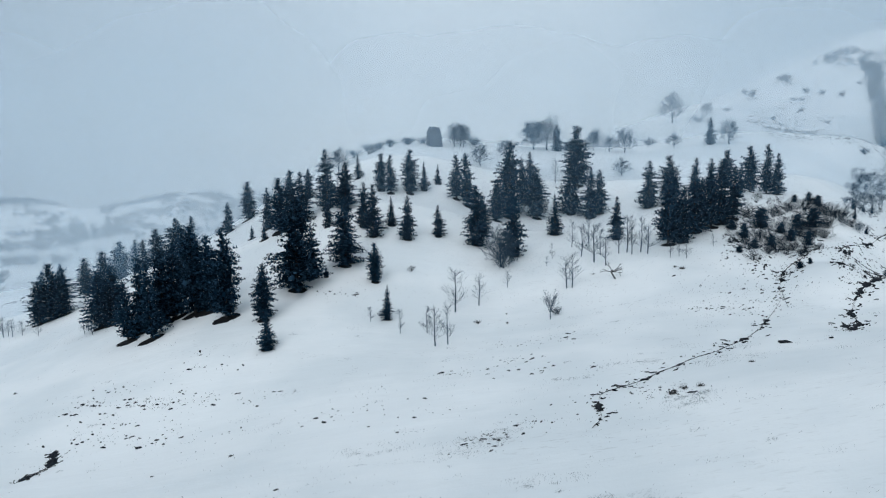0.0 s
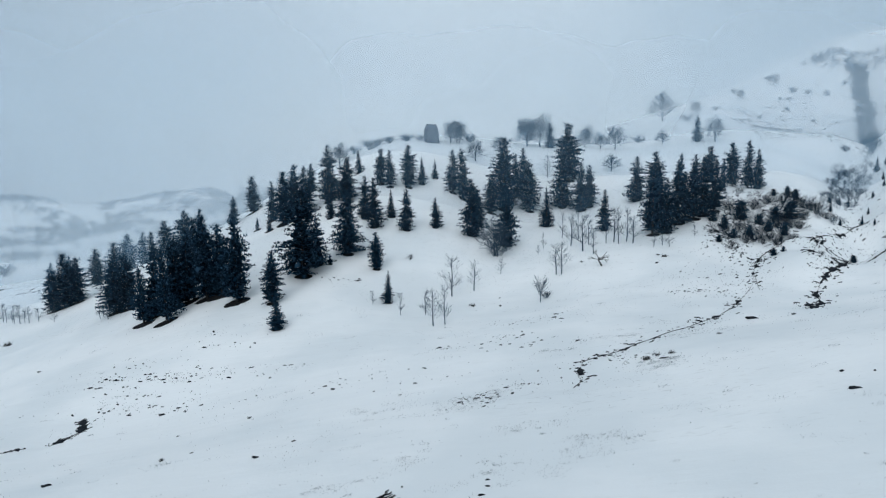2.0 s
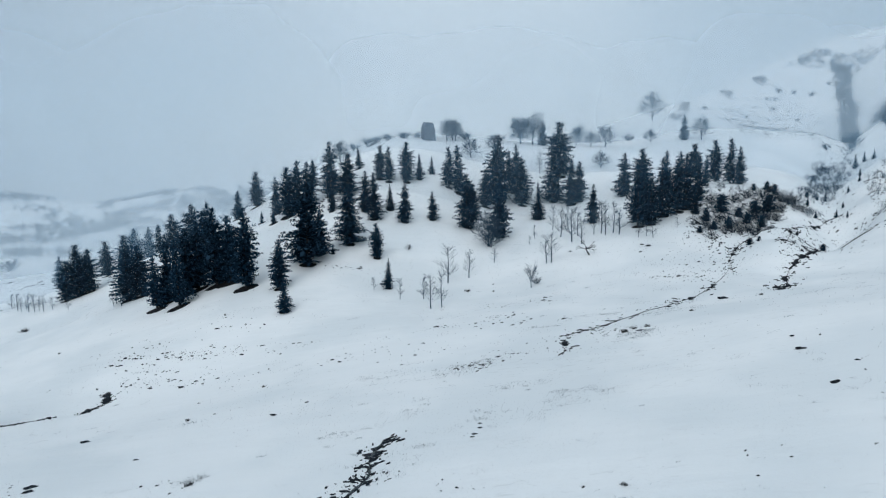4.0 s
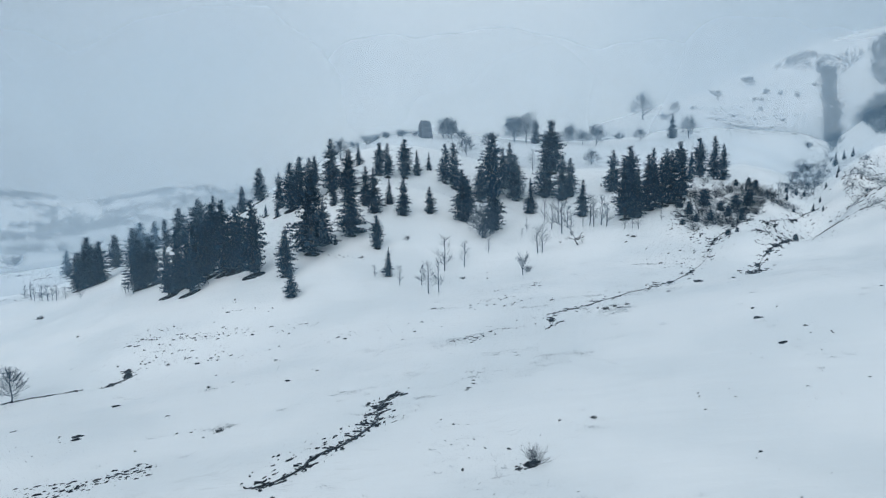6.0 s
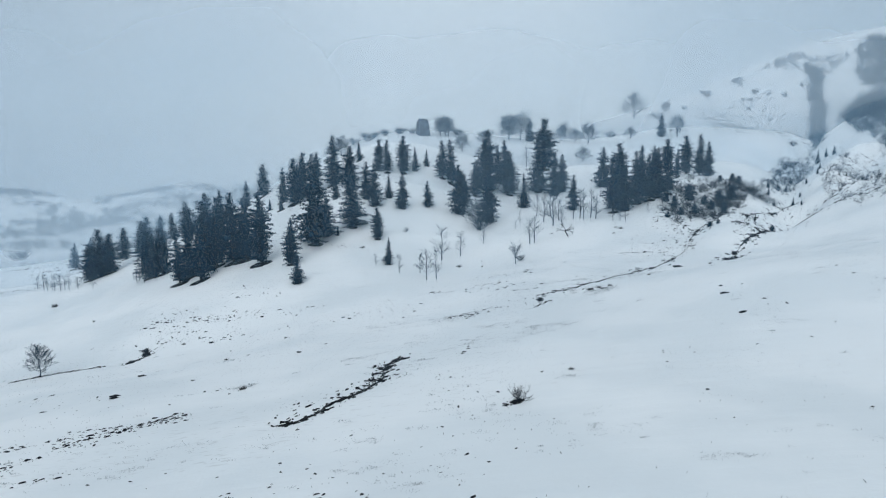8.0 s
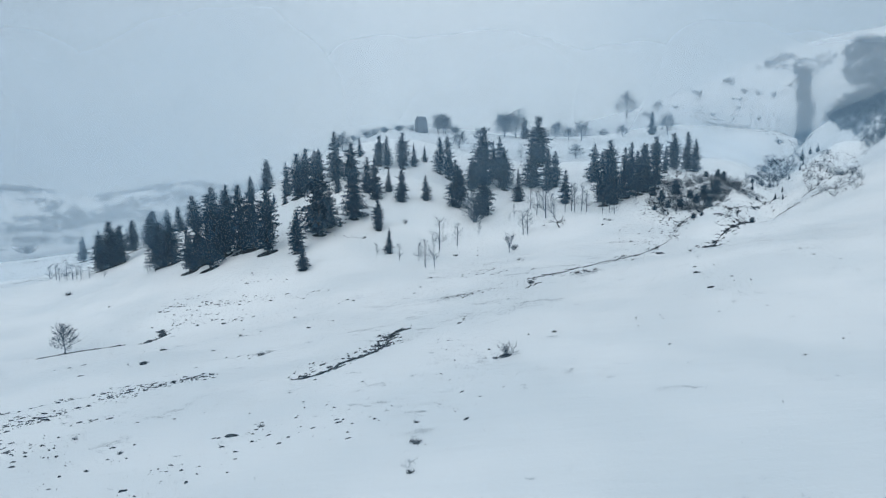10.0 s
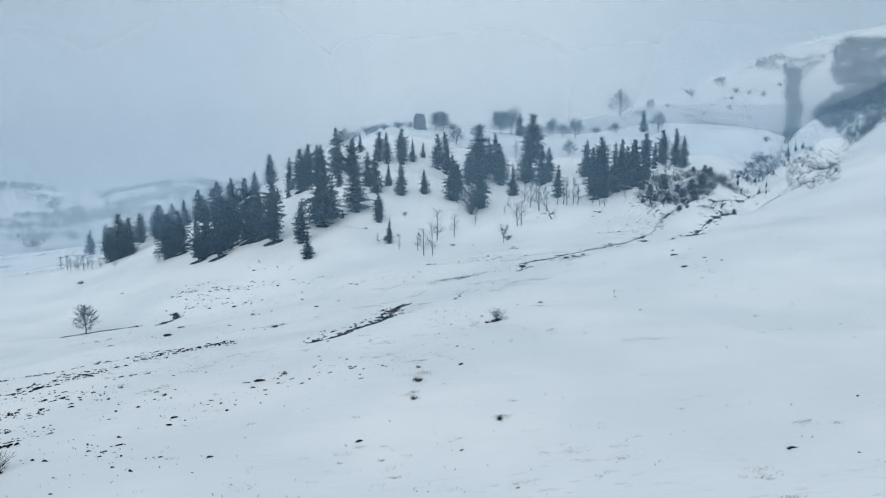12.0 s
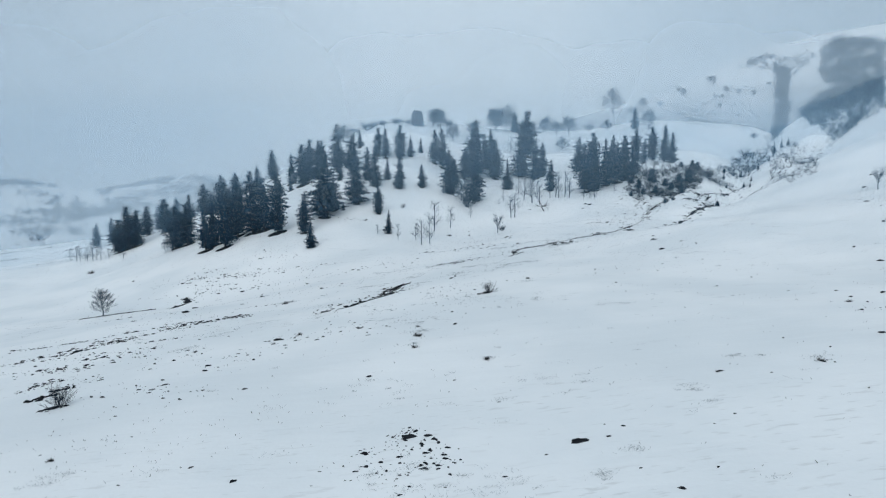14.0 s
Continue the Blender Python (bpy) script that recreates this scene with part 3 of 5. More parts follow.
VALLEY_LINES = [  # x, y to x, y, width, count
    (-196, 242.9, -165.5, 228.9, 2, 50), (-172.1, 204.3, -150, 208.8, 1.5, 40), (-160.6, 185.7, -151.1, 190.7, 2, 30), (-248.4, 332.1, -229.5, 363.9, 3, 30), (-126.3, 147.6, -107.3, 141.7, 2, 20), (-235.7, 329, -238.1, 361.9, 2, 40), (-162.8, 219.9, -162.4, 235.8, 2, 30), (-145.7, 193.9, -138.1, 199.7, 2, 30),
]
WOOD_EAST = [
    (203, 313), (217, 323), (224, 309), (218, 282), (147, 165), (180, 245), (181, 268),
]
WOOD_LOWER = [
    (153, 234), (171, 250), (178, 241), (147, 165), (144, 160), (129, 160), (133, 183),
]
WOOD_RAVINE = [
    (184, 323), (187, 311), (171, 280), (162, 258), (129, 199), (125, 196), (159, 266),
]
WOOD_RIDGE = [
    (171, 341), (191, 353), (202, 318), (196, 305), (181, 298), (173, 319),
]
SCRUB_RAVINE = [
    (93, 156), (111, 189), (124, 197), (123, 190), (102, 165), (87, 141),
]
SCRUB_BANK = [
    (57, 138), (66, 145), (73, 137), (75, 129), (65, 115), (58, 116), (53, 119), (50, 121),
]
SCAR_BANK = [
    (52, 123), (53, 116), (59, 112), (59, 104), (53, 96), (49, 103), (44, 107),
]
SCRUB_SPUR = [
    (101, 145), (116, 159), (114, 141), (86, 90), (80, 89), (80, 99),
]


def lattice_noise(x, y, size, seed):
    """Smooth noise from -1 to 1 with bumps of about the given size."""
    x, y = np.asarray(x, float) / size, np.asarray(y, float) / size
    i, j = np.floor(x), np.floor(y)
    u, v = x - i, y - j
    u, v = u * u * (3 - 2 * u), v * v * (3 - 2 * v)

    def dot(a, b):
        s = np.sin(a * 127.1 + b * 311.7 + seed * 74.7) * 43758.5453
        return 2 * (s - np.floor(s)) - 1

    top = dot(i, j) * (1 - u) + dot(i + 1, j) * u
    low = dot(i, j + 1) * (1 - u) + dot(i + 1, j + 1) * u
    return top * (1 - v) + low * v


def off_line(x, y, line):
    """Distance from a bent line."""
    best = np.full(np.shape(x), 1e9)
    for (ax, ay), (bx, by) in zip(line, line[1:]):
        dx, dy = bx - ax, by - ay
        s = np.clip(((x - ax) * dx + (y - ay) * dy) / (dx * dx + dy * dy + 1e-9), 0, 1)
        best = np.minimum(best, np.hypot(x - ax - s * dx, y - ay - s * dy))
    return best


GULLY = [(66, 101), (80, 115), (88, 136), (100, 160), (122, 195), (147, 235), (175, 290), (200, 340)]
SIDE_GULLY = [(80, 113), (93, 119), (107, 138), (124, 160), (140, 172)]
CUTS = [(BROOK_MEADOW, 0.35, 1.3), (BROOK_GULLY, 0.25, 1.8), (BROOK_EAST, 0.3, 1.6), (BROOK_UPPER, 0.1, 2.0), (BANK_BEND, 0.5, 1.8), (RIDGE_CUT, 1.2, 3.0), (GULLY, 4.6, 6.5), (SIDE_GULLY, 3.0, 4.5)]


# sharp snow ridges: bent line, rise at its end, width
CRESTS = [([(51, 82), (58, 94), (65, 106)], 4.4, 7.5), ([(62, 150), (71, 144), (77, 132), (77, 119)], 0.4, 9.0), ([(84, 112), (97, 131), (112, 152), (132, 178)], 2.2, 9.0)]


def crest(x, y, line, high, wide):
    """A tent-shaped ridge that swells along a bent line and drops off behind its end."""
    (ax, ay), (bx, by) = line[0], line[-1]
    s = ((x - ax) * (bx - ax) + (y - ay) * (by - ay)) / ((bx - ax) ** 2 + (by - ay) ** 2)
    grown = np.clip(s, 0, 1) ** 0.8 if high > 4 else 1.0
    d = off_line(x, y, line)
    return high * grown * np.clip(1.08 - np.sqrt((d / wide) ** 2 + 0.0064), 0, None)


def ground(x, y):
    x, y = np.asarray(x, float), np.asarray(y, float)
    z = land(x, y) + 0.35 * lattice_noise(x, y, 19, 1) + 0.16 * lattice_noise(x, y, 7, 2) + 0.07 * lattice_noise(x, y, 2.7, 3)
    gully = np.exp(-(((x - 95) / 42) ** 2 + ((y - 140) / 45) ** 2))
    z = z + gully * (1.3 * lattice_noise(x + 0.6 * y, y, 9, 5) + 0.5 * lattice_noise(x, y, 4, 6))
    far = 1 / (1 + np.exp(-(np.hypot(x, y) - 330) / 40))
    z = z + far * (2.6 * lattice_noise(x, y, 70, 7) + 1.2 * lattice_noise(x, y, 28, 8))
    for line, high, wide in CRESTS:
        z = z + crest(x, y, line, high, wide)
    for line, deep, wide in CUTS:
        z = z - deep * np.exp(-((off_line(x, y, line) / wide) ** 2))
    return z


def up(x, y):
    return float(ground(x, y))


def mesh_from(name, verts, faces, mat, smooth=True):
    me = bpy.data.meshes.new(name)
    me.from_pydata(np.asarray(verts).tolist(), [], faces.tolist() if isinstance(faces, np.ndarray) else faces)
    me.materials.append(mat)
    if smooth:
        me.polygons.foreach_set("use_smooth", np.ones(len(me.polygons), bool))
    me.update()
    return me


def steps(inner_low, inner_high, gap, outer_low, outer_high, grow=1.12):
    mid = list(np.arange(inner_low, inner_high + 0.01, gap))
    low, high, g = [], [], gap
    v = inner_low
    while v > outer_low:
        g *= grow
        v -= g
        low.append(v)
    v, g = inner_high, gap
    while v < outer_high:
        g *= grow
        v += g
        high.append(v)
    return np.array(low[::-1] + mid + high)


def sheet(name, xs, ys, mat):
    gx, gy = np.meshgrid(xs, ys)
    verts = np.stack([gx, gy, ground(gx, gy)], -1).reshape(-1, 3)
    k = len(xs)
    a = (np.arange(len(ys) - 1)[:, None] * k + np.arange(k - 1)).ravel()
    return mesh_from(name, verts, np.stack([a, a + 1, a + k + 1, a + k], 1), mat)


ground_sheet = new("ground", sheet("ground", steps(-130, 165, 1.1, -3200, 3200), steps(-85, 330, 1.2, -2500, 4200), SNOW))
tagged(ground_sheet, "snow-covered hillside meadow with thin grass stalks", "ground", kind="structure")


def thing(name, x, y, z, label, category, group="", turn=0.0, size=1.0, kind=""):
    ob = new(name)
    ob.empty_display_size = 0.2
    ob.matrix_basis = placed(x, y, z, turn, size)
    return tagged(ob, label, category, group, kind)


def placed(x, y, z, turn=0.0, size=1.0, wide=None):
    wide = size if wide is None else wide
    return pose(x, y, z, 0, 0, turn) @ Matrix.Diagonal((wide, wide, size, 1))


def part(name, me, parent, label=""):
    ob = new(name, me)
    ob.parent = parent
    if label:
        ob["label"] = label
    return ob


# ---- shapes of plants ----


class Shape:
    """Collects vertices and faces."""

    def __init__(self):
        self.v, self.f = [], []

    def tube(self, pts, radii, sides=4):
        base = len(self.v)
        for k, (p, r) in enumerate(zip(pts, radii)):
            d = (pts[min(k + 1, len(pts) - 1)] - pts[max(k - 1, 0)]).normalized()
            a = d.cross(Vector((0.31, 0.95, 0.07))).normalized()
            b = d.cross(a)
            for s in range(sides):
                t = 2 * math.pi * s / sides
                self.v.append(p + (a * math.cos(t) + b * math.sin(t)) * r)
        for k in range(len(pts) - 1):
            for s in range(sides):
                i, j = base + k * sides + s, base + k * sides + (s + 1) % sides
                self.f.append((i, j, j + sides, i + sides))

    def blade(self, a, b, width, way):
        side = (b - a).cross(way)
        if side.length < 1e-6:
            return
        side = side.normalized() * width
        i = len(self.v)
        self.v += [a, a * 0.55 + b * 0.45 + side, b, a * 0.55 + b * 0.45 - side]
        self.f.append((i, i + 1, i + 2, i + 3))

    def mesh(self, name, mat, smooth=False):
        return mesh_from(name, [tuple(p) for p in self.v], self.f, mat, smooth)


def pine_meshes(seed, slim, taper=0.8, sparse=0.0, clear=0.02, belly=0.16, droop=0.3):
    """Trunk and crown of a pine ten metres high: whorls of limbs that shorten to a pointed tip, with sprays of needles and gaps between."""
    rnd = random.Random(seed)
    H = 10.0
    trunk, crown = Shape(), Shape()
    lean = Vector((rnd.uniform(-0.3, 0.3), rnd.uniform(-0.3, 0.3), 0))
    axis = [Vector((0, 0, -0.6)), Vector((0, 0, 0))] + [lean * (k / 6) ** 2 + Vector((rnd.uniform(-0.05, 0.05), rnd.uniform(-0.05, 0.05), H * k / 6)) for k in range(1, 7)]
    trunk.tube(axis, [0.24, 0.21, 0.18, 0.15, 0.115, 0.08, 0.045, 0.012], 7)

    def stem(z):
        return lean * (z / H) ** 2 + Vector((0, 0, z))

    def free():
        return Vector((rnd.uniform(-1, 1), rnd.uniform(-1, 1), rnd.uniform(-1, 1)))

    lumps = [(rnd.uniform(0, 6.28), rnd.uniform(0.05, 0.85), rnd.uniform(-0.4, 0.42)) for _ in range(11)]
    z = H * clear
    while z < H * 0.985:
        f = z / H
        body = 0.74 + 0.26 * f / belly if f < belly else ((1 - f) / (1 - belly)) ** taper
        reach = slim * body * rnd.uniform(0.86, 1.12)
        count = 5 + int(5 * (1 - f))
        first = rnd.uniform(0, 6.28)
        for k in range(count):
            if rnd.random() < sparse:
                continue
            ang = first + 6.283 * k / count + rnd.uniform(-0.35, 0.35)
            side = Vector((math.cos(ang), math.sin(ang), 0))
            across = Vector((-side.y, side.x, 0))
            swell = 1 + sum(a * math.exp(-((f - q) / 0.08) ** 2) * max(0, math.cos(ang - t)) for t, q, a in lumps)
            r = max(0.1, reach * rnd.choice((0.7, 0.84, 0.94, 1.0, 1.06, 1.18)) * swell)
            rise = (0.9 if f > 0.85 else 0.42 if f > 0.55 else 0.16) + rnd.uniform(-0.14, 0.14)
            root = stem(min(H * 0.98, z + rnd.uniform(-0.16, 0.16)))
            limb = [root + side * r * s + Vector((0, 0, r * (rise * s - droop * s * s + 0.14 * s**4))) for s in (0, 0.34, 0.67, 1.0)]
            if r > 0.8:
                crown.tube([limb[0], limb[1], limb[3]], [0.035, 0.024, 0.006], 3)
            sprays = max(2, int(1.5 + r * 4.0))
            for s in range(sprays):
                q = min(1.0, 0.06 + 0.94 * (s + rnd.random()) / sprays)
                seg = min(2, int(q * 3))
                at = limb[seg].lerp(limb[seg + 1], q * 3 - seg)
                fan = (0.16 + 0.21 * min(r, 2.0)) * (1.15 - 0.55 * q)
                for turn in (-1, 1):
                    swing = side * rnd.uniform(0.35, 1.0) + across * turn * rnd.uniform(0.2, 1.0) + Vector((0, 0, rnd.uniform(-0.35, 0.4)))
                    size = fan * rnd.uniform(0.75, 1.25)
                    crown.blade(at, at + swing.normalized() * size, size * rnd.uniform(0.2, 0.34), Vector((rnd.uniform(-0.7, 0.7), rnd.uniform(-0.7, 0.7), 1)))
                # short tufts that stand up from and hang under the limb
                swing = side * rnd.uniform(-0.1, 0.9) + across * rnd.uniform(-0.6, 0.6) + Vector((0, 0, rnd.choice((-0.5, 0.6, 1.0))))
                size = fan * rnd.uniform(0.55, 0.95)
                crown.blade(at, at + swing.normalized() * size, size * rnd.uniform(0.24, 0.38), across + side * rnd.uniform(-1, 1))
        # dense inner foliage about the stem
        for k in range(7):
            ang = rnd.uniform(0, 6.28)
            at = stem(min(H * 0.96, z)) + Vector((math.cos(ang), math.sin(ang), 0)) * reach * rnd.uniform(0.05, 0.5)
            size = 0.12 + 0.34 * reach
            crown.blade(at, at + Vector((rnd.uniform(-0.7, 0.7), rnd.uniform(-0.7, 0.7), rnd.uniform(0.2, 1))).normalized() * size, size * 0.3, free())
        z += rnd.uniform(0.30, 0.44) * (1.05 - 0.4 * f)
    for k in range(4):
        crown.blade(stem(H * 0.95), stem(H) + Vector((rnd.uniform(-0.08, 0.08), rnd.uniform(-0.08, 0.08), rnd.uniform(0, 0.15))), 0.05, free())
    return trunk.mesh("trunk", BARK, True), crown.mesh("crown", NEEDLES)


def branching(shape, rnd, at, way, length, radius, depth, spread, lift, thin, kids):
    bend = Vector((rnd.uniform(-1, 1), rnd.uniform(-1, 1), rnd.uniform(-0.5, 0.8))) * 0.16
    mid = at + way * length * 0.5 + bend * length * 0.4
    tip = at + (way + bend).normalized() * length
    end = max(radius * 0.55, thin)
    if depth == 0:
        shape.tube([at, tip], [max(radius, thin), end * 0.4], 3)
    else:
        shape.tube([at, mid, tip], [max(radius, thin), (max(radius, thin) + end) / 2, end], 4 if radius > 0.05 else 3)
    if depth == 0:
        return
    for k in range(kids):
        s = rnd.uniform(0.35, 1.0) if k else 1.0
        root = at.lerp(mid, s * 2) if s < 0.5 else mid.lerp(tip, s * 2 - 1)
        out = Vector((rnd.uniform(-1, 1), rnd.uniform(-1, 1), rnd.uniform(-0.35, 0.5)))
        turned = (way + out * spread + Vector((0, 0, lift))).normalized()
        branching(shape, rnd, root, turned, length * rnd.uniform(0.55, 0.8), radius * 0.58, depth - 1, spread, lift, thin, kids)


def bare_meshes(seed, form, bark=None):
    """Trunk and leafless crown of a broad-leaved tree ten metres high."""
    rnd = random.Random(seed)
    trunk, crown = Shape(), Shape()
    if form == "slender":
        axis = [Vector((0.12 * math.sin(k * 1.3 + seed), 0.10 * math.cos(k * 1.7 + seed), z)) for k, z in enumerate((-0.5, 0, 2.5, 5, 7.5, 10))]
        trunk.tube(axis, [0.17, 0.15, 0.12, 0.09, 0.06, 0.015], 6)
        for k in range(34):
            z = rnd.uniform(1.6, 9.6)
            ang = rnd.uniform(0, 6.28)
            way = Vector((math.cos(ang), math.sin(ang), rnd.uniform(0.7, 1.3))).normalized()
            root = Vector((0.12 * math.sin(z / 2.5 * 1.3), 0, z))
            branching(crown, rnd, root, way, (0.7 + 1.6 * (1 - z / 11)) * rnd.uniform(0.7, 1.2), 0.035, 2, 0.6, 0.12, 0.011, 3)
    elif form == "round":
        axis = [Vector((0, 0, -0.5)), Vector((0, 0, 0)), Vector((rnd.uniform(-0.2, 0.2), rnd.uniform(-0.2, 0.2), 1.3)), Vector((rnd.uniform(-0.4, 0.4), rnd.uniform(-0.4, 0.4), 5.2))]
        trunk.tube(axis, [0.30, 0.24, 0.17, 0.07], 7)
        for k in range(26):
            ang = 2.4 * k + rnd.uniform(-0.4, 0.4)
            root = axis[2].lerp(axis[3], k / 25) if k else axis[2]
            way = Vector((math.cos(ang), math.sin(ang), 0.25 + 2.2 * (k / 25) ** 1.4 + rnd.uniform(-0.15, 0.25))).normalized()
            branching(crown, rnd, root, way, rnd.uniform(2.0, 2.7), 0.06, 3, 0.85, 0.08, 0.020, 4)
    elif form == "vase":
        axis = [Vector((0, 0, -0.5)), Vector((0, 0, 0)), Vector((0.1, 0, 2.2)), Vector((-0.1, 0.1, 4.6))]
        trunk.tube(axis, [0.24, 0.2, 0.16, 0.09], 7)
        for k in range(18):
            ang = 2.4 * k + rnd.uniform(-0.4, 0.4)
            way = Vector((math.cos(ang), math.sin(ang), rnd.uniform(0.9, 2.4))).normalized()
            branching(crown, rnd, axis[2].lerp(axis[3], k / 17), way, rnd.uniform(2.0, 2.9), 0.06, 3, 0.55, 0.14, 0.016, 3)
    else:
        trunk.tube([Vector((0, 0, -0.4)), Vector((0, 0, 0.4))], [0.5, 0.35], 6)
        for k in range(28):
            ang = rnd.uniform(0, 6.28)
            way = Vector((math.cos(ang), math.sin(ang), rnd.uniform(0.3, 2.4))).normalized()
            root = Vector((rnd.uniform(-1.2, 1.2), rnd.uniform(-1.2, 1.2), -0.2))
            branching(crown, rnd, root, way, rnd.uniform(2.8, 4.6), 0.09, 3, 0.6, 0.05, 0.026, 3)
    return trunk.mesh("trunk", bark or TWIG, True), crown.mesh("crown", bark or TWIG)


def planted(name, meshes, x, y, h, label, category, group, rnd, wide=1.0, sink=0.08):
    """Plants one tree ten metres high by its meshes, scaled to its height."""
    s = h / 10
    tree = thing(name, x, y, up(x, y) - sink, label, category, group)
    tree.matrix_basis = placed(x, y, up(x, y) - sink, rnd.uniform(0, 360), s, s * wide)
    part("trunk", meshes[0], tree)
    part("crown", meshes[1], tree)
    return tree


def patch_mesh(name, x, y, rx, ry, turn, seed, mat, lift=0.05, rings=4, spokes=22, rough=0.28):
    """A ragged low patch that lies on the land, about its own centre."""
    rnd = random.Random(seed)
    edge = [1 + rnd.uniform(-rough, rough) for _ in range(spokes)]
    c, s = math.cos(turn), math.sin(turn)
    pts = [(0.0, 0.0, 1.0)]
    for r in range(1, rings + 1):
        for k in range(spokes):
            t = 2 * math.pi * k / spokes
            f = r / rings * (1 if r < rings else edge[k])
            u, v = rx * f * math.cos(t), ry * f * math.sin(t)
            pts.append((u * c - v * s, u * s + v * c, 1.0 if r < rings else 0.0))
    px, py = np.array([p[0] for p in pts]) + x, np.array([p[1] for p in pts]) + y
    inside = np.array([p[2] for p in pts])
    z0 = up(x, y)
    pz = ground(px, py) - z0 + np.where(inside > 0, lift + 0.05 * lattice_noise(px, py, 0.6, seed % 17), -0.12)
    faces = [(0, 1 + k, 1 + (k + 1) % spokes) for k in range(spokes)]
    for r in range(rings - 1):
        for k in range(spokes):
            a, b = 1 + r * spokes + k, 1 + r * spokes + (k + 1) % spokes
            faces.append((a, a + spokes, b + spokes, b))
    return mesh_from(name, np.stack([px - x, py - y, pz], 1), faces, mat), z0


# ---- the wooded hill ----
PINES = [
    pine_meshes(11, 2.3, 0.70, 0.20), pine_meshes(12, 2.05, 0.76, 0.18), pine_meshes(13, 2.5, 0.62, 0.26), pine_meshes(14, 1.9, 0.76, 0.24),
    pine_meshes(15, 2.3, 0.56, 0.30, 0.08), pine_meshes(16, 2.7, 0.54, 0.28, 0.05, 0.26), pine_meshes(17, 2.7, 0.60, 0.24, 0.04, 0.24), pine_meshes(18, 2.4, 0.5, 0.28, 0.05, 0.3),
]
rnd = random.Random(5)
for grove, name, shapes in ((GROVE_VALLEY, "pines at the foot of the hill", (2, 5, 6, 7, 4)), (GROVE_WEST, "pines on the west flank", (0, 2, 6, 5, 7)), (GROVE_CREST, "pines below the crest", (0, 1, 2, 7, 4)), (GROVE_GULLY, "pines above the gully", (0, 4, 2, 7))):
    for x, y, h in grove:
        kind = rnd.choice(shapes if h > 7 else (0, 1, 3))
        size = "tall" if h > 12 else "small" if h < 6.5 else "middle-sized"
        planted("pine_tree", PINES[kind], x, y, h, size + " dark green pine standing in snow", "pine tree", name, rnd, rnd.uniform(0.9, 1.1) * (1.15 if x < -62 else 0.9 if x < -36 else 1.0))
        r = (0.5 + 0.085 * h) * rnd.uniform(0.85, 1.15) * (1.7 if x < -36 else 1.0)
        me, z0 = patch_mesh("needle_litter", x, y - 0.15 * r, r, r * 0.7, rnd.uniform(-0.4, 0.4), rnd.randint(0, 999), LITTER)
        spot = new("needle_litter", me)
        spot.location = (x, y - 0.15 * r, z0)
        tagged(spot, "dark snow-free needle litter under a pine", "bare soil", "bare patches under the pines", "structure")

for x, y, h in YOUNG_PINES:
    planted("young_pine", PINES[rnd.choice((0, 1, 3))], x, y, h, "young dark pine on the snowy gully side", "pine tree", "young pines by the gully", rnd, 1.0)
JUNIPER = [pine_meshes(s, 4.2, 0.5, 0.2, 0.01, 0.3, 0.15) for s in (81, 82)]
for x, y, w in JUNIPERS:
    planted("juniper_bush", rnd.choice(JUNIPER), x, y, w * 0.85, "low dark evergreen bush on the steep bank", "bush", "evergreen bushes on the bank", rnd, rnd.uniform(1.1, 1.5))

SLENDER = [bare_meshes(s, "slender") for s in (21, 22, 23)]
ROUND = [bare_meshes(s, "round") for s in (31, 32, 33)]
VASE = [bare_meshes(35, "vase")]
BUSH = [bare_meshes(s, "bush") for s in (41, 42, 43)]
for x, y, h in SLENDER_TREES:
    planted("birch_tree", rnd.choice(SLENDER), x, y, h, "slender leafless young tree in snow", "bare tree", "young bare trees on the slope", rnd, rnd.uniform(1.0, 1.5))
for x, y, h in ROUND_TREES + [(75.8, 51.0, 4.2)]:
    if h > 4 and y < 100:
        planted("bare_tree", VASE[0], x, y, h, "small leafless tree with a clear trunk in snow", "bare tree", "bare trees on the slope", rnd, 0.95)
    elif h > 4:
        planted("bare_tree", rnd.choice(ROUND), x, y, h, "grey leafless round-crowned tree on the snowy hill", "bare tree", "bare trees on the crest", rnd, rnd.uniform(1.05, 1.25) if h > 6 else rnd.uniform(1.15, 1.45))
    else:
        planted("bare_bush", rnd.choice(BUSH), x, y, h * 0.9, "grey leafless bush on the snowy crest", "bush", "bushes on the crest", rnd, rnd.uniform(1.2, 1.6))
for x, y, h in VALLEY_TREES:
    planted("bare_tree", rnd.choice(SLENDER if h < 5 else ROUND), x, y, h * rnd.uniform(0.85, 1.15), "small leafless tree on the valley meadow", "bare tree", "bare trees in the valley", rnd, 1.4 if h < 5 else 1.0)
for x, y, h in SLOPE_BUSHES:
    planted("bare_bush", rnd.choice(BUSH), x, y, h * 0.65, "grey leafless bush on the snowy slope", "bush", "bushes on the slopes", rnd, rnd.uniform(1.0, 1.4))
DARK_BUSH = [bare_meshes(s, "bush", DARK_TWIG) for s in (44, 45)]
for x, y, w in BANK_BUSHES:
    planted("bare_bush", rnd.choice(DARK_BUSH), x, y, w * 0.85, "dense dark leafless bush on the steep bank", "bush", "bushes on the bank", rnd, rnd.uniform(1.0, 1.3))
for x, y, w in SHRUBS:
    planted("bare_shrub", rnd.choice(DARK_BUSH if w < 1.9 else BUSH), x, y, w * (1.0 if w < 1.9 else 0.8), "dark leafless shrub growing out of the snow", "shrub", "shrubs on the meadow", rnd, 0.8 if w < 1.9 else 1.2)

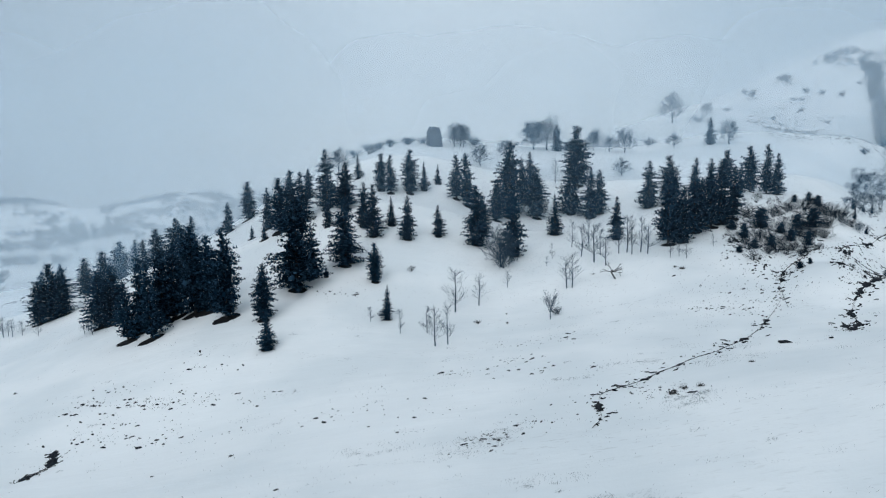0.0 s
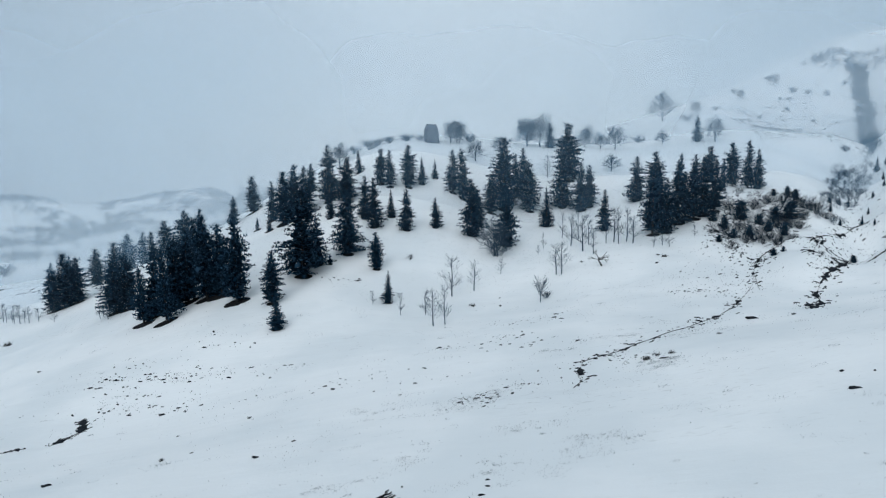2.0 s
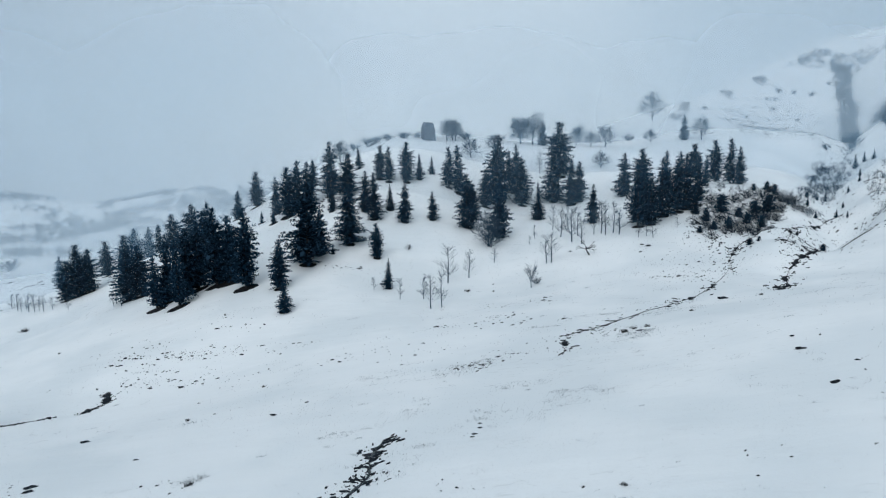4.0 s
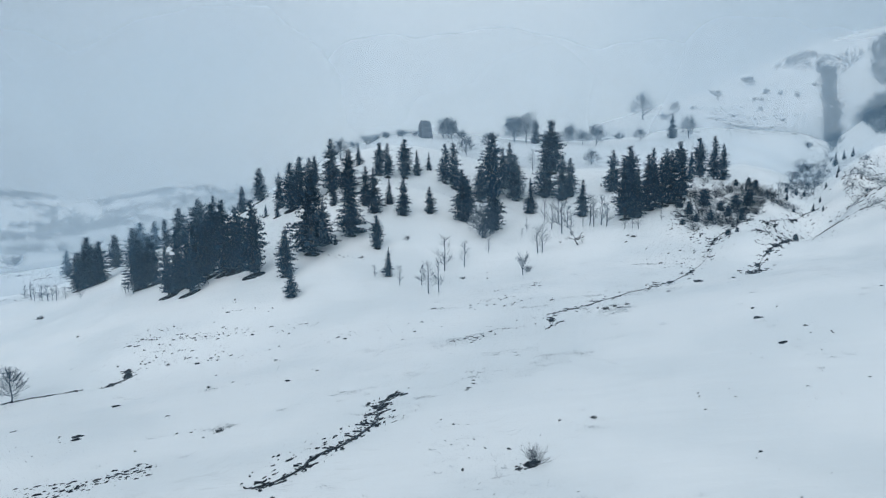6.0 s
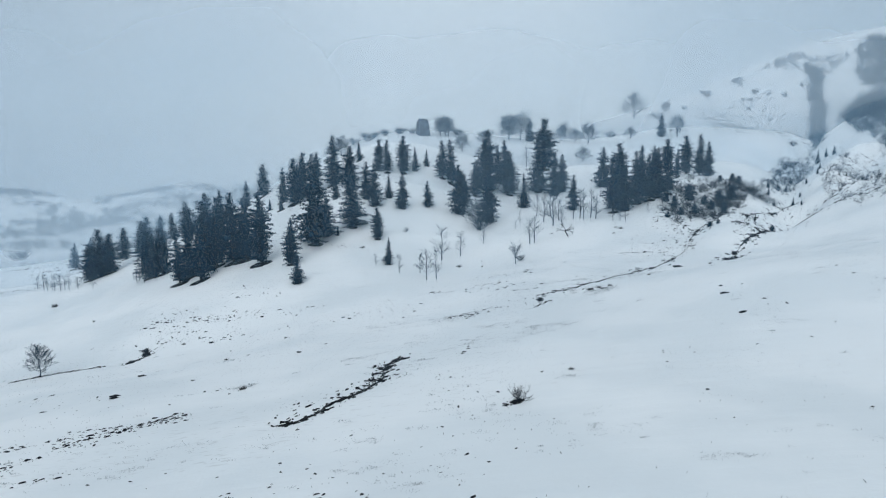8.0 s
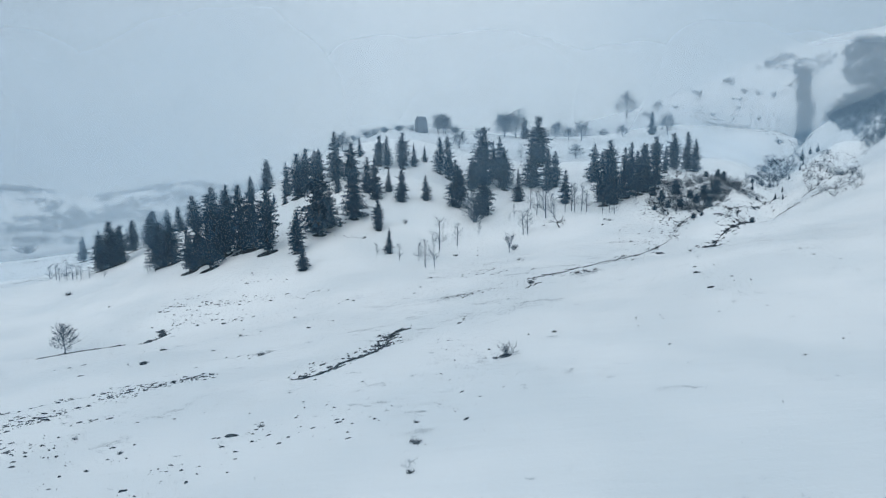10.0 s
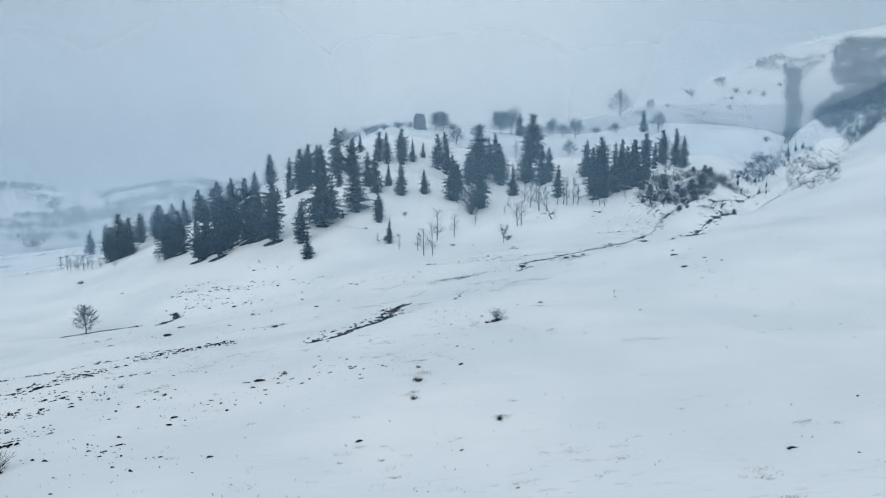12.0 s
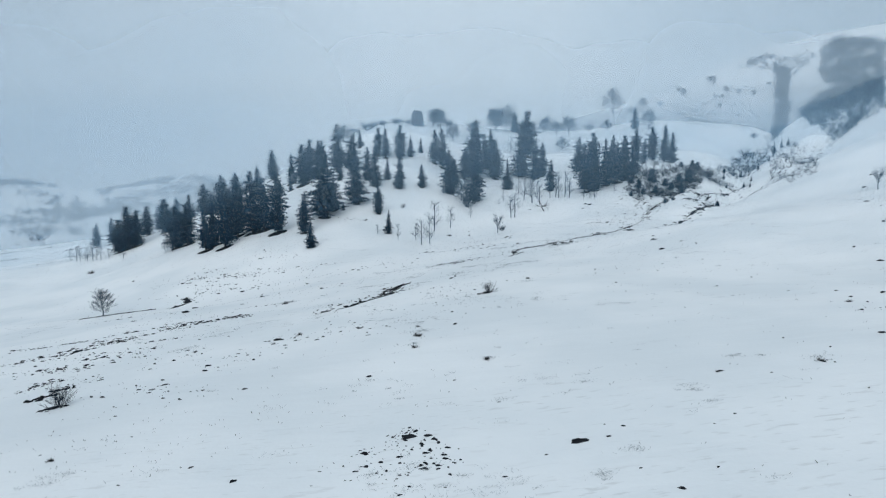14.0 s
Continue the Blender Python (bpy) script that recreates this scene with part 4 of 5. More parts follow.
for x, y, w in SHRUBS[:2]:
    me, z0 = patch_mesh("bare_soil", x - 0.25 * w, y - 0.1, 0.36 * w, 0.2 * w, 0.5, 7, EARTH, 0.07, 3, 22, 0.75)
    spot = new("bare_soil", me)
    spot.location = (x - 0.25 * w, y - 0.1, z0)
    tagged(spot, "dark bare soil at the foot of a shrub", "bare soil", kind="structure")

# a broken, crooked little tree at the foot of the young trees
stub, limbs = Shape(), Shape()
stub.tube([Vector(p) for p in ((0.5, 0, -0.3), (0.1, 0, 0.5), (-0.25, 0.1, 1.1), (-0.15, 0, 1.7))], [0.17, 0.14, 0.12, 0.08], 6)
srnd = random.Random(9)
for way in ((1, 0.1, 0.25), (-1, 0.2, 0.2), (0.8, -0.4, 0.7), (-0.5, 0.5, 0.9), (1, 0.2, -0.1)):
    branching(limbs, srnd, Vector((-0.2, 0, 1.3)), Vector(way).normalized(), 0.9, 0.07, 3, 0.7, 0.0, 0.02, 3)
broken = thing("broken_tree", 26.3, 106.3, up(26.3, 106.3) - 0.05, "crooked broken dark tree stump with few limbs", "dead tree")
part("trunk", stub.mesh("trunk", BARK, True), broken)
part("limbs", limbs.mesh("limbs", BARK), broken)


def inside(x, y, poly):
    odd = False
    for (ax, ay), (bx, by) in zip(poly, poly[1:] + poly[:1]):
        if (ay > y) != (by > y) and x < ax + (y - ay) / (by - ay) * (bx - ax):
            odd = not odd
    return odd


def scattered(poly, count, rnd, gap=0.0):
    xs, ys = [p[0] for p in poly], [p[1] for p in poly]
    found, tries = [], 0
    while len(found) < count and tries < count * 60:
        tries += 1
        x, y = rnd.uniform(min(xs), max(xs)), rnd.uniform(min(ys), max(ys))
        if inside(x, y, poly) and all((x - a) ** 2 + (y - b) ** 2 > gap * gap for a, b in found[-80:]):
            found.append((x, y))
    return found


def light_tree(seed, form, thin=0.05):
    """A plain leafless tree or thicket of few limbs, ten metres high, for woods far off."""
    rnd = random.Random(seed)
    shape = Shape()
    stems, kids = (2, 4) if form == "tree" else (6, 3)
    for k in range(stems):
        base = Vector((rnd.uniform(-1.6, 1.6), rnd.uniform(-1.6, 1.6), -0.4))
        way = Vector((rnd.uniform(-0.9, 0.9), rnd.uniform(-0.9, 0.9), 1.1)).normalized()
        branching(shape, rnd, base, way, rnd.uniform(3.4, 5.2), 0.10, 2, 0.95, 0.1, thin, kids)
    return np.array([tuple(p) for p in shape.v]), shape.f


def wood(name, spots, label, forms, low, high, mat, seed):
    """One object of many far trees."""
    rnd = random.Random(seed)
    verts, faces, n = [], [], 0
    heights = ground(*np.array(spots).T)
    for (x, y), z in zip(spots, heights):
        v, f = rnd.choice(forms)
        h, t = rnd.uniform(low, high) / 10, rnd.uniform(0, 6.28)
        c, s = math.cos(t) * h * 1.15, math.sin(t) * h * 1.15
        verts.append(np.stack([v[:, 0] * c - v[:, 1] * s + x, v[:, 0] * s + v[:, 1] * c + y, v[:, 2] * h + z], 1))
        faces += [tuple(i + n for i in face) for face in f]
        n += len(v)
    ob = new(name, mesh_from(name, np.concatenate(verts), faces, mat, False))
    return tagged(ob, label, "woodland", kind="stuff")


FAR_FORMS = [light_tree(s, "tree") for s in (51, 52, 53, 54)]
SCRUB_FORMS = [light_tree(s, "scrub") for s in (61, 62, 63)]
CLUMP_FORMS = [light_tree(s, "scrub", 0.10) for s in (64, 65, 66)]
rnd = random.Random(8)
wood("far_wood", scattered(WOOD_EAST, 620, rnd, 1.2) + scattered(WOOD_LOWER, 420, rnd, 1.2), "dense leafless wood on the misty mountainside", SCRUB_FORMS, 2.2, 5.2, HAZED_TWIG, 1)
wood("ravine_wood", scattered(WOOD_RAVINE, 300, rnd, 0.9) + scattered(WOOD_RIDGE, 90, rnd, 1.5), "leafless trees filling a misty ravine", SCRUB_FORMS, 1.8, 4.5, HAZED_TWIG, 2)
wood("ravine_scrub", scattered(SCRUB_RAVINE, 90, rnd, 1.0) + scattered(SCRUB_SPUR, 80, rnd, 1.0) + scattered(SCRUB_GULLY, 130, rnd, 0.8), "low leafless scrub along the gully", SCRUB_FORMS, 1.0, 2.4, TWIG, 3)
wood("bank_scrub", scattered(SCRUB_BANK, 250, rnd, 0.6), "dark scrub on the steep bank below the pines", SCRUB_FORMS, 0.8, 2.1, DARK_TWIG, 4)
VALLEY_THICKETS = [(-253, 389, 6.8, 22), (-260, 376, 4.6, 10), (-232, 380, 3.3, 6), (-289, 494, 5.1, 7), (-284, 546, 6.5, 8), (-233, 476, 3.7, 5), (-193, 268, 1.0, 4), (-275, 501, 3.4, 4)]  # x, y, spread, count
valley = [(-420, 440), (-230, 430), (-180, 520), (-170, 660), (-420, 690), (-620, 640), (-640, 480)]
slope = scattered(valley, 2600, rnd, 2.0)
spots = [p for p in slope if lattice_noise(p[0], p[1], 42, 41) + 0.8 * lattice_noise(p[0], p[1], 17, 42) > -0.4 + 0.5 * rnd.random()]
wood("valley_wood", spots, "leafless woods on a misty valley hill", CLUMP_FORMS, 4, 8, TWIG, 5)
thickets = [(x + rnd.gauss(0, wide), y + rnd.gauss(0, 4)) for x, y, wide, count in VALLEY_THICKETS for _ in range(count)]
wood("valley_hedge", thickets, "leafless thicket along a valley field", CLUMP_FORMS, 3, 8, TWIG, 6)

# ---- the tower ruin on the crest ----


def tower_mesh():
    """A tapered rubble tower with a broken top."""
    rnd = random.Random(3)
    rows, spokes = 9, 28
    v, f = [], []
    for r in range(rows + 1):
        q = r / rows
        half = 2.0 - 0.42 * q - 1.6 * max(0.0, q - 0.78)
        for k in range(spokes):
            t = 2 * math.pi * k / spokes + math.pi / 4
            c, s = math.cos(t), math.sin(t)
            m = half / max(abs(c), abs(s)) * (0.96 if abs(abs(c) - abs(s)) < 0.1 else 1.0)
            z = q * 5.6 - 0.5
            if r == rows:
                z += 0.28 * math.sin(k * 0.9) + rnd.uniform(-0.25, 0.15)
            v.append((c * m + rnd.uniform(-0.06, 0.06), s * m + rnd.uniform(-0.06, 0.06), z))
    for r in range(rows):
        for k in range(spokes):
            a, b = r * spokes + k, r * spokes + (k + 1) % spokes
            f.append((a, b, b + spokes, a + spokes))
    top = rows * spokes
    for k in range(spokes):
        x, y, z = v[top + k]
        v.append((x * 0.66, y * 0.66, z - rnd.uniform(0.0, 0.2)))
    for k in range(spokes):
        v.append((v[top + k][0] * 0.62, v[top + k][1] * 0.62, 3.4))
    for ring in (0, 1):
        for k in range(spokes):
            a, b = top + ring * spokes + k, top + ring * spokes + (k + 1) % spokes
            f.append((a, b, b + spokes, a + spokes))
    f.append(tuple(range(top + 2 * spokes, top + 3 * spokes)))
    return mesh_from("wall", v, f, MASONRY, False)


tower = thing("stone_tower", -7.3, 187.5, up(-7.3, 187.5) - 0.1, "ruined square rubble-stone tower on the hilltop", "tower", turn=20)
part("wall", tower_mesh(), tower)

# ---- brooks, banks and stones ----


def ribbon(name, line, wide, seed, mat, lift, label, category, ragged=0.5, fine=0.35, gaps=0.35):
    """A ragged strip of open ground along a bent line."""
    rnd = random.Random(seed)
    pts = []
    for (ax, ay), (bx, by) in zip(line, line[1:]):
        n = max(2, int(math.hypot(bx - ax, by - ay) / fine))
        pts += [(ax + (bx - ax) * k / n, ay + (by - ay) * k / n) for k in range(n)]
    pts.append(line[-1])
    x, y = np.array(pts).T
    for _ in range(3):
        x[1:-1], y[1:-1] = (x[:-2] + 2 * x[1:-1] + x[2:]) / 4, (y[:-2] + 2 * y[1:-1] + y[2:]) / 4
    dx, dy = np.gradient(x), np.gradient(y)
    size = np.hypot(dx, dy) + 1e-9
    nx, ny = -dy / size, dx / size
    n = len(x)
    ends = np.minimum(1, np.minimum(np.arange(n), np.arange(n)[::-1]) / 4)
    half = lambda: wide / 2 * ends * np.array([max(0.12, 1 + rnd.uniform(-ragged, ragged) + 0.55 * math.sin(k * 0.7 + seed) * ragged) for k in range(n)])
    open_part = np.clip((lattice_noise(x * 1.0, y * 1.0, 2.2, seed) + gaps) * 3, 0, 1)
    left, right = half() * open_part, half() * open_part
    rows = [(-left * 1.15, -0.12), (-left * 0.9, lift), (0 * left, lift * 1.3), (right * 0.9, lift), (right * 1.15, -0.12)]
    verts = []
    for off, dz in rows:
        px, py = x + nx * off, y + ny * off
        verts.append(np.stack([px, py, ground(px, py) + dz + (0.05 * lattice_noise(px, py, 0.5, seed) if dz > 0 else 0)], 1))
    faces = [(r * n + k, r * n + k + 1, (r + 1) * n + k + 1, (r + 1) * n + k) for r in range(4) for k in range(n - 1)]
    ob = new(name, mesh_from(name, np.concatenate(verts), faces, mat))
    return tagged(ob, label, category, kind="structure")


ribbon("brook_bank", BROOK_MEADOW[:6], 0.8, 1, EARTH, 0.07, "dark wet earth along a brook through the snow", "brook", 0.95)
ribbon("brook_bank", BROOK_MEADOW[5:], 0.42, 13, EARTH, 0.06, "narrow dark earth along a brook in snow", "brook", 0.95, gaps=0.25)
ribbon("water", BROOK_MEADOW[1:], 0.22, 2, WATER, 0.13, "thin dark brook water", "water", 0.4)
ribbon("brook_bank", BROOK_GULLY, 0.5, 3, EARTH, 0.07, "dark stony brook bed winding through snow", "brook", 0.98, gaps=-0.42)
ribbon("brook_bank", BROOK_EAST, 0.55, 4, EARTH, 0.12, "dark stony brook bed at the foot of a spur", "brook", 0.95)
ribbon("brook_bank", BROOK_UPPER, 0.75, 5, EARTH, 0.12, "dark earth along the upper brook", "brook", 0.9)
ribbon("brook_bank", BROOK_BEND, 0.42, 8, EARTH, 0.10, "dark stony brook bed below the wooded bank", "brook", 0.98, gaps=-0.15)
ribbon("earth_bank", GULLY_CUT, 0.7, 10, EARTH, 0.10, "dark rocky cut at the mouth of the gully", "earth bank", 0.95, gaps=0.0)
ribbon("earth_bank", SPUR_CREST, 0.5, 11, EARTH, 0.08, "dark scree edge of a small snowy spur", "earth bank", 0.95, gaps=0.1)
ribbon("earth_bank", BANK_LIP, 0.9, 12, EARTH, 0.10, "bare brown soil under an overhanging bank", "earth bank", 0.8)
ribbon("earth_bank", BANK_BEND, 1.0, 6, EARTH, 0.08, "curved bare earth bank in the snow", "earth bank", 0.8)
ribbon("earth_bank", BANK_VALLEY, 0.25, 7, EARTH, 0.06, "thin dark line of earth in the snow", "earth bank", 0.9)
ribbon("earth_bank", RIDGE_CUT, 1.1, 9, EARTH, 0.06, "dark eroded edge across the far slope", "earth bank", 0.9)


def stone_mesh(seed):
    rnd = random.Random(seed)
    bm = bmesh.new()
    bmesh.ops.create_icosphere(bm, subdivisions=2, radius=0.5)
    for v in bm.verts:
        d = noise.noise(v.co * 2.3 + Vector((seed, 0, 0)))
        v.co *= 1 + 0.8 * d + rnd.uniform(-0.16, 0.16)
        v.co.z *= 0.42
        v.co.y *= 0.45
    me = bpy.data.meshes.new("stone")
    bm.to_mesh(me)
    bm.free()
    me.materials.append(ROCK)
    return me


STONE_SHAPES = [stone_mesh(s) for s in range(5)]
rnd = random.Random(4)
for x, y, w in STONES + STONES_FAR + STONES_MEADOW + STONES_MEADOW_B + STONES_MEADOW_C:
    ob = new("stone", rnd.choice(STONE_SHAPES))
    ob.matrix_basis = pose(x, y, up(x, y) + 0.06 * w, 0, 0, rnd.uniform(-30, 50)) @ Matrix.Diagonal((w * 1.2, w * 1.2, w * 0.9, 1))
    tagged(ob, "dark stone showing through the snow", "stone", "stones on the meadow")


def tuft_mesh(seed):
    """Dry stalks fanning out of the snow, about one metre wide."""
    rnd = random.Random(seed)
    shape = Shape()
    for k in range(70):
        a = rnd.uniform(0, 6.28)
        at = Vector((rnd.gauss(0, 0.16), rnd.gauss(0, 0.14), -0.05))
        way = Vector((math.cos(a) * 0.6, math.sin(a) * 0.6, rnd.uniform(0.3, 1.3))).normalized()
        tip = at + way * rnd.uniform(0.2, 0.55)
        shape.blade(at, tip, rnd.uniform(0.008, 0.022), Vector((rnd.uniform(-1, 1), rnd.uniform(-1, 1), 0.2)))
    for k in range(14):
        at = Vector((rnd.gauss(0, 0.2), rnd.gauss(0, 0.12), 0))
        shape.tube([at, at + Vector((rnd.uniform(-0.1, 0.1), rnd.uniform(-0.1, 0.1), 0.1))], [rnd.uniform(0.04, 0.09), 0.01], 5)
    return shape.mesh("grass_tuft", GRASS)


TUFT_SHAPES = [tuft_mesh(s) for s in (71, 72, 73)]
for x, y, w in TUFTS:
    ob = new("grass_tuft", rnd.choice(TUFT_SHAPES))
    ob.matrix_basis = placed(x, y, up(x, y), rnd.uniform(0, 360), w)
    tagged(ob, "dry brown grass tuft poking through snow", "grass tuft", "grass tufts on the meadow")


def flecks(name, bands, label, seed, low, high):
    """Clods, pebbles and stalks in loose lines along the slope."""
    rnd = random.Random(seed)
    verts, faces = [], []
    for ax, ay, bx, by, wide, count in bands:
        heading = math.atan2(by - ay, bx - ax)
        for _ in range(count):
            s, o = rnd.random(), rnd.gauss(0, wide * 0.5)
            x = ax + (bx - ax) * s - math.sin(heading) * o
            y = ay + (by - ay) * s + math.cos(heading) * o
            r = (low + (high - low) * rnd.random() ** 4) * (1 + max(0.0, y + 30) / 160)
            z, n = 0.0, len(verts)
            t, long = heading + rnd.uniform(-0.5, 0.5), rnd.uniform(1.0, 3.4)
            c, q = math.cos(t), math.sin(t)
            for k in range(6):
                a = k * math.pi / 3 + rnd.uniform(-0.3, 0.3)
                e = r * rnd.uniform(0.6, 1.2)
                u, v = math.cos(a) * e * long, math.sin(a) * e
                verts.append((x + u * c - v * q, y + u * q + v * c, z - 0.04))
            for k in range(3):
                a = k * 2.1 + rnd.uniform(-0.4, 0.4)
                u, v = math.cos(a) * r * 0.5 * long, math.sin(a) * r * 0.5
                verts.append((x + u * c - v * q, y + u * q + v * c, z + r * rnd.uniform(0.3, 0.8)))
            for k in range(6):
                faces.append((n + k, n + (k + 1) % 6, n + 6 + ((k + 1) // 2) % 3))
            for k in range(3):
                faces.append((n + 6 + k, n + 2 * k + 1, n + 6 + (k + 1) % 3))
            faces.append((n + 6, n + 7, n + 8))
    verts = np.array(verts)
    verts[:, 2] += ground(verts[:, 0], verts[:, 1])
    ob = new(name, mesh_from(name, verts, faces, ROCK, False))
    return tagged(ob, label, "clods", kind="stuff")


flecks("earth_clods", FLECK_BANDS, "dark clods and pebbles scattered over the snow", 1, 0.03, 0.13)
flecks("gully_clods", FLECK_BANDS_EAST, "dark clods and stones along the gully snow", 2, 0.03, 0.12)
flecks("meadow_clods", CLOD_LINES + CLOD_LINES_B + CLOD_LINES_C + CLOD_LINES_D, "broken lines of dark clods across the snow", 5, 0.025, 0.13)
flecks("shrub_clods", [(4.0, 1.5, 5.6, 2.3, 0.5, 70), (-26.4, -25.6, -24.6, -24.9, 0.4, 60)], "broken dark soil round the foot of a shrub", 8, 0.03, 0.12)
flecks("valley_clods", VALLEY_LINES, "thin dark field edges on the valley floor", 7, 0.05, 0.16)


def clumps(name, drifts, label, seed):
    """Low clumps of fine dry grass that grey the snow in drifts, with lone ones over the whole meadow."""
    rnd = np.random.default_rng(seed)
    spots = []
    for ax, ay, bx, by, wide, count in drifts:
        q, o = rnd.random(count), rnd.normal(0, wide * 0.5, count)
        run = math.hypot(bx - ax, by - ay) + 1e-6
        spots.append(np.stack([ax + (bx - ax) * q - (by - ay) / run * o, ay + (by - ay) * q + (bx - ax) / run * o], 1))
    spots.append(np.stack([rnd.uniform(-70, 75, 420), rnd.uniform(-52, 95, 420)], 1))
    spots = np.concatenate(spots)
    many = rnd.integers(8, 40, len(spots))
    spread = rnd.uniform(0.12, 0.6, len(spots))
    k = np.repeat(np.arange(len(spots)), many)
    far = np.clip((spots[k, 1] + 60) / 60, 0.7, 2.2)
    x = spots[k, 0] + rnd.normal(0, 1, len(k)) * spread[k] * far
    y = spots[k, 1] + rnd.normal(0, 1, len(k)) * spread[k] * 0.5 * far
    z, n = ground(x, y), len(k)
    h, w, t = rnd.uniform(0.03, 0.11, n) * far**0.5, rnd.uniform(0.006, 0.016, n) * far**0.8, rnd.uniform(0, 3.14, n)
    dx, dy, lx, ly = np.cos(t) * w, np.sin(t) * w, rnd.normal(0, 0.09, n), rnd.normal(0, 0.06, n)
    rows = [np.stack(p, 1) for p in ((x - dx, y - dy, z - 0.03), (x + dx, y + dy, z - 0.03), (x + lx + dx * 0.3, y + ly + dy * 0.3, z + h), (x + lx - dx * 0.3, y + ly - dy * 0.3, z + h * 0.9))]
    ob = new(name, mesh_from(name, np.stack(rows, 1).reshape(-1, 3), np.arange(4 * n).reshape(-1, 4), PALE_GRASS, False))
    return tagged(ob, label, "grass", kind="stuff")


clumps("grass_clumps", GRASS_DRIFTS + GRASS_DRIFTS_B + GRASS_DRIFTS_C, "faint grey clumps of dry grass in the snow", 6)


def scars(name, spots, label, seed, low, high, lift=0.05):
    """Ragged small strips of bare earth that run down a steep bank, as one object."""
    rnd = random.Random(seed)
    px, py, dz, faces = [], [], [], []
    sx, sy = np.array(spots).T
    down = np.arctan2(ground(sx, sy + 0.8) - ground(sx, sy - 0.8), ground(sx + 0.8, sy) - ground(sx - 0.8, sy))
    for (x, y), way in zip(spots, down):
        t = way + rnd.gauss(0, 0.6)
        long = low + (high - low) * rnd.random() ** 3
        wide = long * rnd.uniform(0.25, 0.6)
        n, k = len(px), 5
        for s in range(k):
            u = (s / (k - 1) - 0.5) * long
            bend = rnd.uniform(-0.5, 0.5) * wide
            w = wide * (0.1 if s in (0, k - 1) else rnd.uniform(0.3, 1.1))
            for side, z in ((-1, -0.06), (-0.6, lift), (0.6, lift), (1, -0.06)):
                v = bend + side * w / 2
                px.append(x + u * math.cos(t) - v * math.sin(t))
                py.append(y + u * math.sin(t) + v * math.cos(t))
                dz.append(z + (rnd.uniform(0, 0.08) if z > 0 else 0))
        for s in range(k - 1):
            for r in range(3):
                a = n + s * 4 + r
                faces.append((a, a + 1, a + 5, a + 4))
    px, py = np.array(px), np.array(py)
    ob = new(name, mesh_from(name, np.stack([px, py, ground(px, py) + np.array(dz)], 1), faces, EARTH))
    return tagged(ob, label, "bare earth", kind="stuff")


def along(line, count, wide, rnd):
    """Spots strewn on both sides of a bent line."""
    found = []
    for _ in range(count):
        k = rnd.randrange(len(line) - 1)
        s = rnd.random()
        x, y = line[k][0] + (line[k + 1][0] - line[k][0]) * s, line[k][1] + (line[k + 1][1] - line[k][1]) * s
        found.append((x + rnd.gauss(0, wide), y + rnd.gauss(0, wide)))
    return found


rnd = random.Random(12)
spur = [(54, 84), (60, 87), (68, 98), (70, 106), (64, 107), (58, 97)]
wide_face = [(96, 205), (128, 205), (150, 262), (150, 300), (118, 290)]
ridge_face = [(106, 262), (135, 258), (138, 240), (112, 232)]
scars("bank_scars", scattered(SCRUB_BANK, 300, rnd, 0.3) + scattered(SCAR_BANK, 110, rnd, 0.3), "small strips of dark bare earth on the snowy bank", 21, 0.2, 1.3)
scars("gully_scars", scattered(SCRUB_SPUR, 800, rnd, 0.3) + along(GULLY[:5], 260, 2.2, rnd) + along(SIDE_GULLY, 420, 2.0, rnd), "dark eroded earth in the gully sides", 22, 0.15, 0.95)
scars("spur_scars", scattered(spur, 200, rnd, 0.15) + along(SPUR_CREST, 150, 0.7, rnd) + along([(p[0] + 3, p[1] - 1) for p in SPUR_CREST], 120, 1.2, rnd), "fine dark scree showing through snow on a small spur", 25, 0.1, 0.6)
scars("slope_scars", scattered(ridge_face, 420, rnd, 0.8) + scattered(wide_face, 620, rnd, 1.2) + along(RIDGE_CUT, 60, 0.5, rnd), "short eroded marks on the far snowy slope", 23, 0.3, 1.7)
scars("brook_scars", along(BROOK_MEADOW, 190, 0.55, rnd) + along(BROOK_GULLY, 110, 0.55, rnd) + along(BROOK_BEND, 140, 0.8, rnd) + along(GULLY_CUT, 60, 1.3, rnd) + along(BROOK_EAST, 130, 0.8, rnd) + along(BROOK_UPPER, 120, 0.5, rnd) + along(BANK_BEND, 60, 0.5, rnd) + along(BANK_VALLEY, 60, 0.25, rnd) + along(BANK_NEAR, 26, 0.2, rnd), "broken wet earth along the brooks", 24, 0.15, 1.1)


